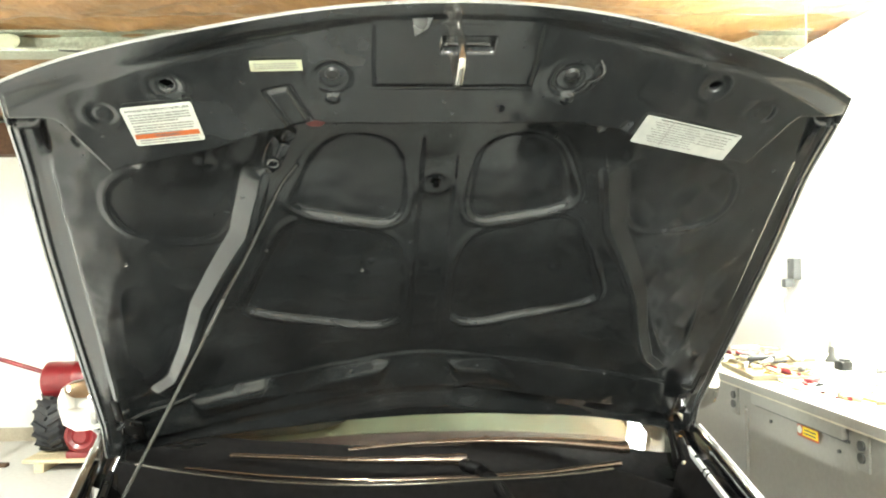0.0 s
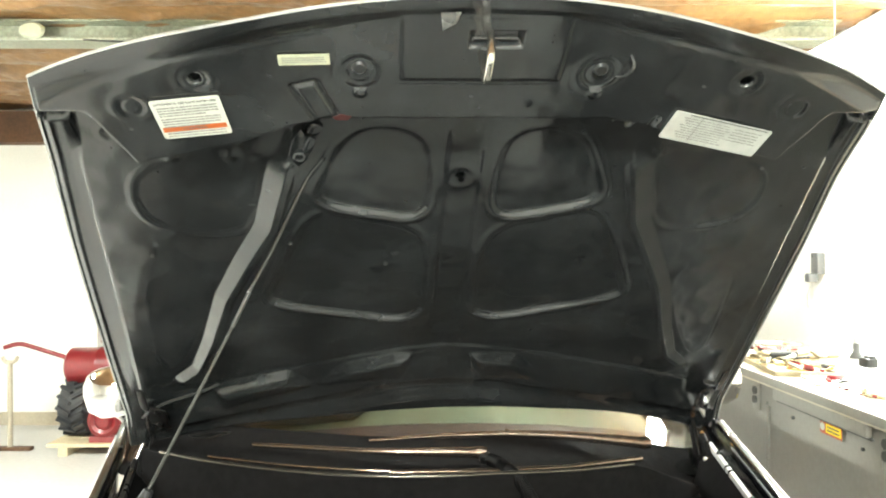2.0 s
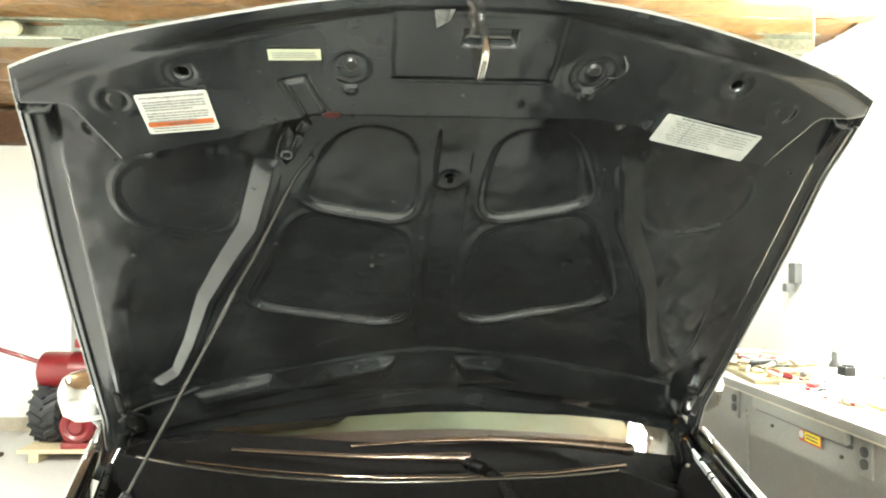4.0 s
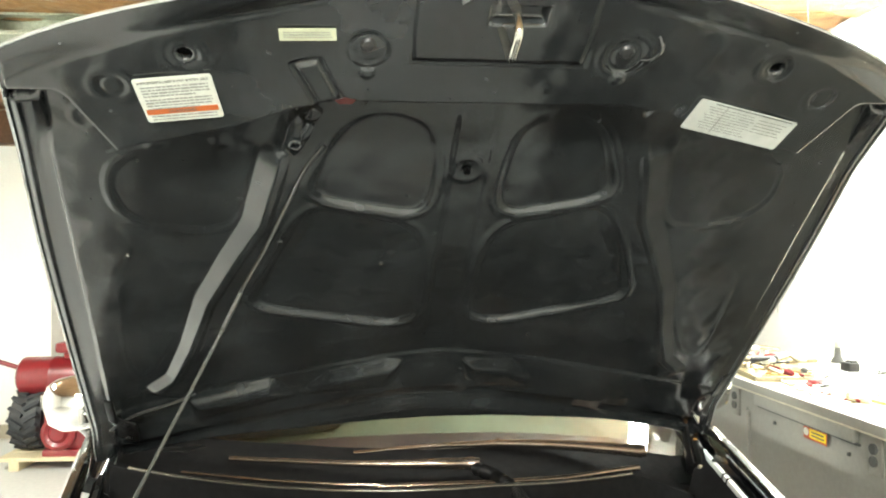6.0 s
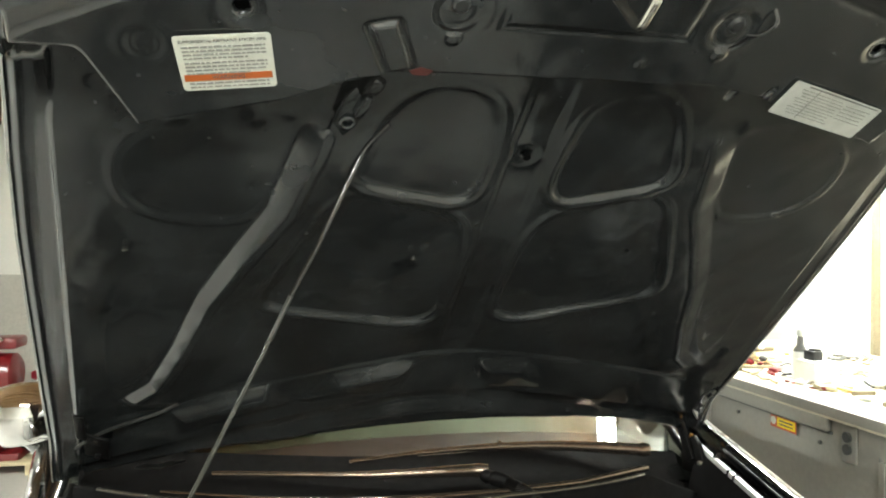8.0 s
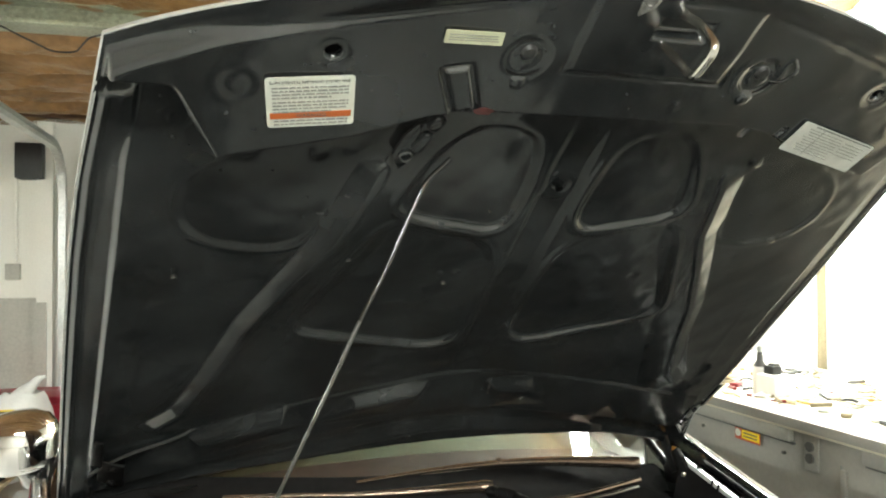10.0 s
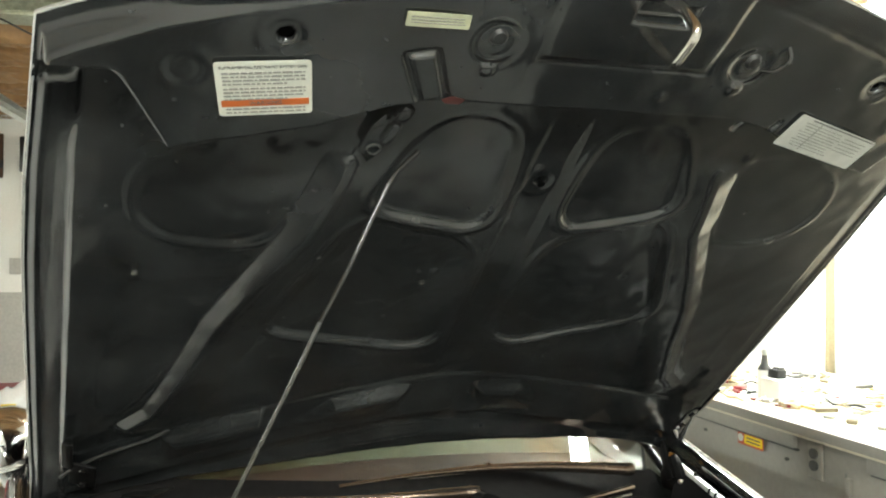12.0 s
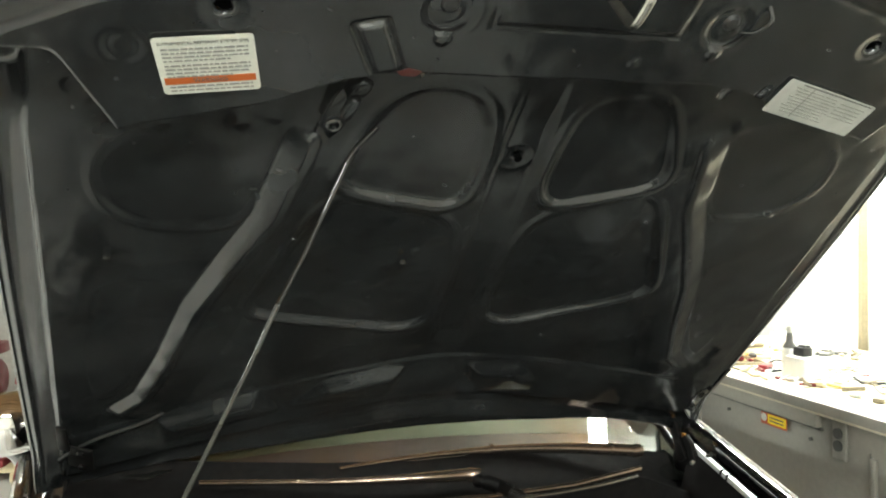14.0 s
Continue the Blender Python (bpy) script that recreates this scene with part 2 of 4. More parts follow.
def ceiling_mesh():
    """Kraft-faced batts that sag between the joists, which run across the garage."""
    rows = []
    y, k = WALL_NEAR, 0
    rng = random.Random(4)
    xs = [WALL_LEFT + i * (WALL_RIGHT - WALL_LEFT) / 340 for i in range(341)]
    while y < WALL_FAR:
        depth = rng.uniform(0.075, 0.12) * min(1, abs(y + 0.2 - 3.6) / 0.5)
        for j in range(17):
            v = j / 16
            sag = depth * math.sin(math.pi * v) ** 0.75
            row = []
            for x in xs:
                wr = noise.noise(Vector((x * 1.7, y * 2 + k * 7.1, v * 1.5))) * 0.04 + noise.noise(Vector((x * 6 + v * 4, (y + v) * 5, k))) * 0.018 - abs(noise.noise(Vector((x * 5 + v * 5, v * 3 - x * 2, k * 3.3)))) * 0.035
                row.append((x, min(y + v * 0.4, WALL_FAR), CEILING + 0.02 - sag + wr * math.sin(math.pi * v) + (0.035 if j in (0, 16) else 0)))
            rows.append(row)
        y += 0.406
        k += 1
    return sheet(rows)


def build_garage():
    w = WALL_RIGHT - WALL_LEFT
    cx, cy, ly = (WALL_RIGHT + WALL_LEFT) / 2, (WALL_FAR + WALL_NEAR) / 2, WALL_FAR - WALL_NEAR
    slab("floor", (cx, cy, -0.05), (w + 0.4, ly + 0.4, 0.1), CONCRETE, "smooth pale grey concrete garage floor")
    slab("wall_far", (cx, WALL_FAR + 0.07, CEILING / 2), (w + 0.4, 0.14, CEILING), WHITE_WALL, "white painted garage wall round the door opening")
    slab("wall_right", (WALL_RIGHT + 0.07, cy, CEILING / 2), (0.14, ly, CEILING), WHITE_WALL, "bright white painted wall behind the steel bench")
    slab("wall_left", (WALL_LEFT - 0.07, cy, CEILING / 2), (0.14, ly, CEILING), WHITE_WALL, "white painted side wall of the garage")
    slab("wall_near", (cx, WALL_NEAR - 0.07, CEILING / 2), (w + 0.4, 0.14, CEILING), WHITE_WALL, "white painted end wall of the garage")
    solid("ceiling", ceiling_mesh(), KRAFT, GARAGE, "brown kraft paper faced insulation sagging between ceiling joists", kind="structure")
    slab("roof_deck", (cx, cy, CEILING + 0.15), (w + 0.4, ly + 0.4, 0.1), WOOD, "plain wooden deck above the ceiling insulation")
    # grey base and corner post beside the door, tan baseboard further along the wall
    slab("trim_base", (-2.25, WALL_FAR - 0.012, 0.53), (0.80, 0.03, 1.06), GREY_WALL, "grey lower wall panel of bare concrete")
    slab("trim_post", (-1.815, WALL_FAR - 0.03, CEILING / 2 - 0.04), (0.10, 0.06, CEILING - 0.1), WHITE_WALL, "cream painted wooden door jamb post")
    # Grey strip puts the post's shaded lower part into colour.
    slab("trim_post_base", (-1.84, WALL_FAR - 0.064, 0.52), (0.08, 0.012, 1.02), GREY_WALL, "grey strip for the shaded foot of the door jamb")
    # Set forward so the baseboard line fits the camera's view.
    slab("wall_fit_slab", (-3.52, 5.86, CEILING / 2), (1.76, 0.37, CEILING - 0.02), WHITE_WALL, "white wall slab set forward to fit the camera's view")
    slab("baseboard", (-3.52, 5.664, 0.047), (1.76, 0.022, 0.094), TAN, "tan baseboard along the white wall")
    slab("trim_header", (-1.2, WALL_FAR - 0.03, CEILING - 0.03), (5.6, 0.08, 0.06), WOOD_DARK, "dark wooden header under the ceiling batts")
    slab("trim_storage", (-3.20, 5.60, 2.165), (1.75, 0.15, 0.225), WOOD_DARK, "dark stained timber lintel high on the wall")
    slab("trim_window", (WALL_RIGHT - 0.02, 2.978, 1.5), (0.03, 0.018, 1.36), STRIP, "tan wooden strip up the white wall")
    # closed sectional door
    door = thing("garage_door", GARAGE @ pose(0, WALL_FAR - 0.05, 0), "white sectional garage door closed behind the car", "garage door", kind="structure")
    for i in range(4):
        part("door_panel", box((0.05, 0, 0.27 + i * 0.53), (3.3, 0.05, 0.515), 0.008), WHITE_WALL, door)


def i_beam():
    prof = [(-0.07, 0), (0.07, 0), (0.07, 0.010), (0.006, 0.014), (0.006, 0.086), (0.07, 0.090), (0.07, 0.10), (-0.07, 0.10), (-0.07, 0.090), (-0.006, 0.086), (-0.006, 0.014), (-0.07, 0.010)]
    b = prism(prof, -3.0, 3.0, pose(0, 0, 0, 90, 0, 90))
    ob = thing("steel_beam", GARAGE @ pose(-1.25, 3.72, CEILING - 0.105), "grey painted steel beam across the ceiling", "beam")
    part("girder", b, BEAM, ob)
    part("flange_lip", box((0, -0.078, 0.008), (5.9, 0.012, 0.018), 0.003), BEAM, ob, "thin grey strip along the flange")
    pad = lathe([(0.0, -0.012), (0.030, -0.010), (0.038, 0.0), (0.030, 0.012), (0.0, 0.014)], 18, pose(-0.75, -0.088, 0.042, 90, 0, 0), cap=False)
    for v in pad.verts:
        v.co.x = -0.75 + (v.co.x + 0.75) * 1.8 * (1 + 0.25 * noise.noise(v.co * 30))
    part("foam_pad", pad, PAPER_YELLOW, ob, "pale yellow lump of foam")


def shop_light(x, y, z, length, turn, power):
    lamp = thing("shop_light", GARAGE @ pose(x, y, z, 0, 0, turn), "white twin-tube shop light; only the bench one is seen, the others are added fill", "ceiling light", group="shop lights")
    half = length / 2
    hous = prism([(-0.050, 0.006), (-0.045, 0.050), (0.045, 0.050), (0.050, 0.006), (0.046, 0.002), (-0.046, 0.002)], -half, half, pose(0, 0, 0, 90, 0, 0))
    part("reflector", hous, WHITE_PLASTIC, lamp)
    for s in (-0.066, 0.066):
        part("tube", tube([(s, -half + 0.03, -0.004), (s, half - 0.03, -0.004)], 0.019, 12), TUBE, lamp, "glowing white tube")
    for s in (-half, half):
        part("end_cap", box((0, s, 0.012), (0.17, 0.012, 0.09), 0.002), WHITE_PLASTIC, lamp)
    for s in (-half * 0.7, half * 0.7):
        part("chain", tube([(0, s, 0.06), (0, s, CEILING - z + 0.01)], 0.003, 6), GALVANISED, lamp)
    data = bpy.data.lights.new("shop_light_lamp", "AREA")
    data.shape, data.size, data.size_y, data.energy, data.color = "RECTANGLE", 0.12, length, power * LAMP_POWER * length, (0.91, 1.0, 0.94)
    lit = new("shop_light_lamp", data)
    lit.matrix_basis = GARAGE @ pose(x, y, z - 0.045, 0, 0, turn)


def door_track():
    tr = thing("door_track", GARAGE, "galvanised garage door track bending down beside the jamb", "door track")
    def channel(points, name):
        prof = [(-0.03, -0.022), (0.03, -0.022), (0.03, 0.022), (0.026, 0.022), (0.026, -0.018), (-0.026, -0.018), (-0.026, 0.022), (-0.03, 0.022)]
        pts = [Vector(p) for p in points]
        rows = []
        for i, p in enumerate(pts):
            d = (pts[min(i + 1, len(pts) - 1)] - pts[max(i - 1, 0)]).normalized()
            up = Vector((1, 0, 0)).cross(d).normalized()
            rows.append([p + up * a + Vector((1, 0, 0)) * b for a, b in prof + prof[:1]])
        part(name, sheet(rows), GALVANISED, tr)
    x = -1.70
    bend = [(x, 5.98 - 0.34 + 0.34 * math.sin(a), 2.08 - 0.34 + 0.34 * math.cos(a)) for a in [math.pi / 2 * k / 8 for k in range(9)]]
    channel([(x, 3.75, 2.09), (x, 4.6, 2.085)] + bend, "curved_rail")
    channel([bend[-1], (x, 5.98, 0.02)], "upright_rail")
    for y in (3.85,):
        part("hanger", box((x, y, 2.22), (0.03, 0.03, 0.26), 0.002), GALVANISED, tr)


LAMP_POWER = 23.0
build_garage()
i_beam()
shop_light(1.46, 2.75, 2.06, 1.22, 0, 1.0)
# Two unseen fixtures added as fill, over the left side and behind the camera.
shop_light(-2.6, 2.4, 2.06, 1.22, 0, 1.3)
shop_light(-0.3, -0.9, 2.06, 1.22, 90, 1.0)
door_track()

# ---- the car: hood ----
# Small turns of the car and the propped hood, fitted to the camera's view.
CAR_TURN = pose(0.0185, 0.010, 0.006, 0, 0, 0.1)
HOOD_TURN = pose(0.0185, 1.1704, 1.4078, 0, -0.8, 0.1) @ pose(0, -1.16, -1.395)
HOOD = HOOD_TURN @ Matrix.LocRotScale((0, 1.2819, 1.3199), None, None) @ Matrix(((1, 0, 0, 0), (0, -math.cos(radians(38.3)), -math.sin(radians(38.3)), 0), (0, math.sin(radians(38.3)), -math.cos(radians(38.3)), 0), (0, 0, 0, 1)))


def step(x, a, b):
    t = np.clip((x - a) / (b - a), 0, 1)
    return t * t * (3 - 2 * t)


def polygon_distance(u, v, poly):
    """Signed distance to a polygon, negative inside."""
    d = np.full(u.shape, 9.0)
    inside = np.zeros(u.shape, bool)
    for (x0, y0), (x1, y1) in zip(poly, poly[1:] + poly[:1]):
        ex, ey = x1 - x0, y1 - y0
        t = np.clip(((u - x0) * ex + (v - y0) * ey) / (ex * ex + ey * ey), 0, 1)
        d = np.minimum(d, np.hypot(u - x0 - t * ex, v - y0 - t * ey))
        inside ^= ((y0 > v) != (y1 > v)) & (u < ex * (v - y0) / (ey if ey else 1e-9) + x0)
    return np.where(inside, -d, d)


def rounded(poly, times=3):
    for _ in range(times):
        poly = [q for (x0, y0), (x1, y1) in zip(poly, poly[1:] + poly[:1]) for q in ((x0 * 0.75 + x1 * 0.25, y0 * 0.75 + y1 * 0.25), (x0 * 0.25 + x1 * 0.75, y0 * 0.25 + y1 * 0.75))]
    return poly


def line_side(u, v, pts):
    """Distance from a polyline, signed by the side, and the share of its length."""
    best, out, along = np.full(u.shape, 9.0), np.zeros(u.shape), np.zeros(u.shape)
    for i, ((x0, y0), (x1, y1)) in enumerate(zip(pts, pts[1:])):
        ex, ey = x1 - x0, y1 - y0
        ln = math.hypot(ex, ey)
        tt = ((u - x0) * ex + (v - y0) * ey) / ln ** 2
        t = np.clip(tt, 0, 1)
        d = np.hypot(u - x0 - t * ex, v - y0 - t * ey)
        s = np.sign((u - x0) * ey - (v - y0) * ex)
        near = d < best
        best, out, along = np.where(near, d, best), np.where(near, d * s, out), np.where(near, (i + tt) / (len(pts) - 1), along)
    return out, along


LOWER = [(0.222, -0.018), (0.200, -0.003), (0.172, -0.004), (0.130, -0.019), (0.085, -0.031), (0.056, -0.055), (0.043, -0.110), (0.041, -0.175), (0.043, -0.250), (0.056, -0.276), (0.093, -0.288), (0.172, -0.264), (0.268, -0.242), (0.304, -0.218), (0.284, -0.160), (0.246, -0.072)]
UPPER = [(0.208, 0.038), (0.186, 0.014), (0.110, -0.004), (0.070, -0.014), (0.046, 0.010), (0.046, 0.085), (0.054, 0.138), (0.080, 0.163), (0.132, 0.166), (0.164, 0.142), (0.187, 0.094)]
OUTER = [(0.262, 0.100), (0.280, 0.122), (0.330, 0.130), (0.395, 0.108), (0.437, 0.080), (0.452, 0.045), (0.450, 0.000), (0.428, -0.028), (0.386, -0.042), (0.335, -0.044), (0.302, -0.026), (0.272, 0.050)]
OUTER_LOW = [(0.375, -0.165), (0.440, -0.146), (0.482, -0.160), (0.500, -0.26), (0.520, -0.42), (0.500, -0.44), (0.440, -0.33)]
RIDGE = [(0.240, 0.094), (0.274, -0.026), (0.318, -0.108), (0.366, -0.205), (0.410, -0.335), (0.452, -0.437), (0.508, -0.494)]
MIDDLE = -0.008                 # the pressing's middle line, shifted beside the hood's to fit the camera's view


def half_width(t):
    return np.interp(t, [0, 0.335, 0.56, 0.68, 0.81, 0.9, 1], [0.662, 0.622, 0.594, 0.578, 0.557, 0.538, 0.517])


def rim_height(a, t):
    return -0.026 + 0.026 * step(t, 0.80, 1.0) + 0.02 * (1 - step(t, 0.0, 0.12)) + 0.026 * step(t, 0.86, 1.0) * (1 - step(a, 0.24, 0.52))


def lip(d, wide):
    """A rounded bead just outside an outline, 1 at its crest."""
    return np.cos(np.clip((d - wide * 0.45) / wide, -0.5, 0.5) * np.pi) ** 1.5


def hood_height(u, v, t):
    """The pressed relief of the inner panel, towards the engine."""
    m = u - MIDDLE
    a = np.abs(m)
    right = m > 0
    h = np.full(u.shape, -0.02)
    # front cross member with its step, bending down towards the nose
    f = np.interp(a, [0, 0.16, 0.215, 0.245, 0.285, 0.34, 0.40, 0.44, 0.6], [0.206, 0.206, 0.196, 0.184, 0.166, 0.151, 0.136, 0.122, 0.06])
    end = 0.41 + 0.44 * np.maximum(v - 0.115, 0)
    beyond = step(a - end, -0.003, 0.010)                   # the low corner field outside its slanting end
    h += 0.034 * ((1 - beyond) * step((v - f) / 0.007, -1, 1) + beyond * step((v - 0.213) / 0.010, -1, 1))
    h += 0.20 * np.maximum(v - 0.19, 0) ** 2 * (1 - step(a, 0.35, 0.5))
    # slanting ribs: an outer flank that rises to a flat crest, then a small fall
    s, along = line_side(a, v, RIDGE)
    wide = 0.027 - 0.012 * np.clip(along, 0, 1)
    rib = np.where(s < 0, 1 - np.clip(-s / wide, 0, 1), 1 - 0.30 * step(s, 0.008, 0.014) - 0.7 * np.clip((s - 0.016) / 0.05, 0, 1))
    h += np.where(right, 0.0080, 0.0122) * rib * step(along, -0.05, 0.04) * (1 - step(along, 0.93, 1.01))
    clear = step(-s, wide - 0.003, wide + 0.009)
    # pockets with beaded lips
    for poly, depth, bead, wide in ((LOWER, 0.0050, 0.0036, 0.018), (UPPER, 0.0046, 0.0024, 0.018), (OUTER, 0.0020, 0.0008, 0.014), (OUTER_LOW, 0.0007, 0.0004, 0.012)):
        d = polygon_distance(a, v, rounded(poly, 2))
        vs = [q[1] for q in poly]
        fall = 0.22 + 0.78 * np.clip((max(vs) - v) / (max(vs) - min(vs)), 0, 1)      # deeper towards the windscreen
        press = bead * fall * lip(d, wide) - depth * fall * step(-d, -0.004, 0.007)
        h += press * (clear if poly in (OUTER, OUTER_LOW) else 1)
    # middle channel and its hole
    h -= 0.0042 * (1 - step(a, 0.018, 0.030)) * step(v, -0.35, -0.30) * (1 - step(v, 0.10, 0.20))
    r = np.hypot(u + 0.011, v - 0.070)
    h += 0.0012 * np.exp(-((r - 0.020) / 0.006) ** 2) - 0.02 * (1 - step(r, 0.0035, 0.0065))
    # rear cross member
    rear = -0.366 - 0.30 * (np.sqrt(a * a + 0.006) - 0.05) - 0.1 * a * a
    h += 0.0028 * step(rear - v, -0.004, 0.006) + 0.024 * np.clip((rear - v) / 0.17, 0, 1)
    h -= 0.012 * step(rear - v, 0.105, 0.115) * (1 - step(rear - v, 0.14, 0.18))
    # facets in the rear cross member, tilted so they reflect as bright patches
    for pts in ([(0.052, -0.410), (0.130, -0.420), (0.176, -0.475), (0.200, -0.515), (0.076, -0.502)], [(-0.072, -0.404), (-0.095, -0.404), (-0.188, -0.436), (-0.240, -0.490), (-0.086, -0.484)], [(-0.300, -0.462), (-0.268, -0.500), (-0.440, -0.585), (-0.440, -0.520)]):
        d = polygon_distance(u, v, pts)
        h += (-0.004 + 0.29 * (v - rear + 0.10)) * step(-d, -0.014, 0.018)
    # nose: groove and a lip that curls down to the front edge
    c = 0.386 - 0.25 * a
    h -= (0.0018 + 0.0010 * step(a, 0.28, 0.42)) * np.exp(-((v - c) / (0.006 + 0.002 * step(a, 0.28, 0.42))) ** 2) * step(a, 0.07, 0.10)
    h += 0.001 * step(v - c, 0.0, 0.06)
    # latch plate
    plate = np.maximum(np.abs(m) - 0.094, np.abs(v - 0.315) - 0.046)
    h += 0.002 * (1 - step(plate, -0.006, 0.003)) - 0.0015 * np.exp(-(plate / 0.004) ** 2) * (1 - step(v, 0.27, 0.30))
    slot = np.maximum(np.abs(u - 0.004) - 0.028, np.abs(v - 0.330) - 0.009)
    h -= 0.012 * (1 - step(slot, -0.004, 0.004))
    # round pressings
    for cu, cv, rr, deep in ((0.139, 0.282, 0.028, 0.0024), (0.323, 0.270, 0.021, 0.0018), (0.402, 0.228, 0.021, 0.0015), (0.452, 0.155, 0.014, 0.0012)):
        r = np.hypot(a - cu, v - cv)
        h += deep * 0.3 * np.exp(-((r - rr) / 0.005) ** 2) - deep * 0.6 * (1 - step(r, rr - 0.011, rr - 0.003))
        h += deep * 0.45 * (1 - step(r, rr * 0.35, rr * 0.6))
    r = np.hypot(a - 0.139, v - 0.252)
    h += 0.0022 * (1 - step(r, 0.004, 0.010))
    r = np.hypot(a - 0.323, v - 0.270)
    h -= 0.020 * (1 - step(r, 0.0045, 0.0085))
    # small raised bracket frame, and a short crease on the other side
    d = polygon_distance(u, v, [(-0.224, 0.259), (-0.199, 0.266), (-0.177, 0.214), (-0.200, 0.207)])
    h += 0.001 * (1 - step(d, -0.003, 0.002)) - 0.0045 * np.exp(-((d - 0.001) / 0.003) ** 2)
    d, along = line_side(u, v, [(0.203, 0.169), (0.223, 0.213)])
    h -= 0.0035 * np.exp(-(d / 0.0035) ** 2) * step(along, -0.1, 0.1) * (1 - step(along, 0.9, 1.1))
    # hollow beside the rod's bracket, and small dimples
    d = polygon_distance(u, v, [(-0.286, 0.108), (-0.270, 0.142), (-0.246, 0.160), (-0.240, 0.135), (-0.250, 0.108)])
    h -= 0.0022 * step(-d, -0.014, 0.016)
    for cu, cv, rr, deep in ((-0.395, 0.116, 0.012, 0.003), (-0.318, 0.118, 0.010, 0.0025), (-0.10, -0.105, 0.004, 0.002), (0.26, 0.125, 0.010, 0.002), (0.405, -0.04, 0.006, 0.0015), (0.20, -0.125, 0.006, -0.0015), (-0.335, -0.21, 0.005, 0.0015), (0.05, 0.235, 0.005, 0.0016)):
        h += deep * np.exp(-((np.hypot(u - cu, v - cv)) / rr) ** 2)
    # slight unevenness of the old pressing
    for fu, fv, ph, am in ((61, 23, 0.4, 0.00022), (-34, 71, 1.9, 0.00022), (97, -58, 3.1, 0.00013), (43, 118, 5.0, 0.00011), (-171, 66, 2.2, 0.00006), (88, 203, 0.9, 0.00005)):
        h += am * np.sin(fu * u + fv * v + ph + 1.3 * np.sin(0.4 * fv * u - 0.3 * fu * v))
    # sides: a creased flank falls to a narrow flange with a bead, a gutter and the rim
    bead = 0.522 - 0.127 * v - 0.005 * step(v, 0.09, 0.16)
    a = np.abs(u)
    edge, rim = half_width(t), rim_height(np.abs(u), t)
    open_side = 1 - step(v, 0.186, 0.200)
    across = np.clip(0.0185 - 0.038 * v, 0.010, 0.024)
    fall = 0.74 * np.clip((a - bead) / 0.004, 0, 1) + 0.26 * np.clip((a - bead - 0.004) / (across - 0.004), 0, 1)
    flange = rim + 0.0016 * np.exp(-((edge - a - 0.0125) / 0.003) ** 2) - 0.0015 * (1 - step(edge - a, 0.006, 0.009))
    h = h + (flange - h) * fall * open_side
    k = np.maximum(np.where(v > 0.193, step(a, edge - 0.013, edge - 0.004), step(a, edge - 0.005, edge - 0.001)), step(t, 0.962, 0.99))
    return h * (1 - k) + rim * k


def hood_point(s, t):
    u = s * half_width(t)
    low, high = -0.586 - np.where(u < 0, 0.37, 0.43) * u * u, 0.387 - np.where(u < 0, 0.48, 0.55) * u * u
    return u, low + (high - low) * t


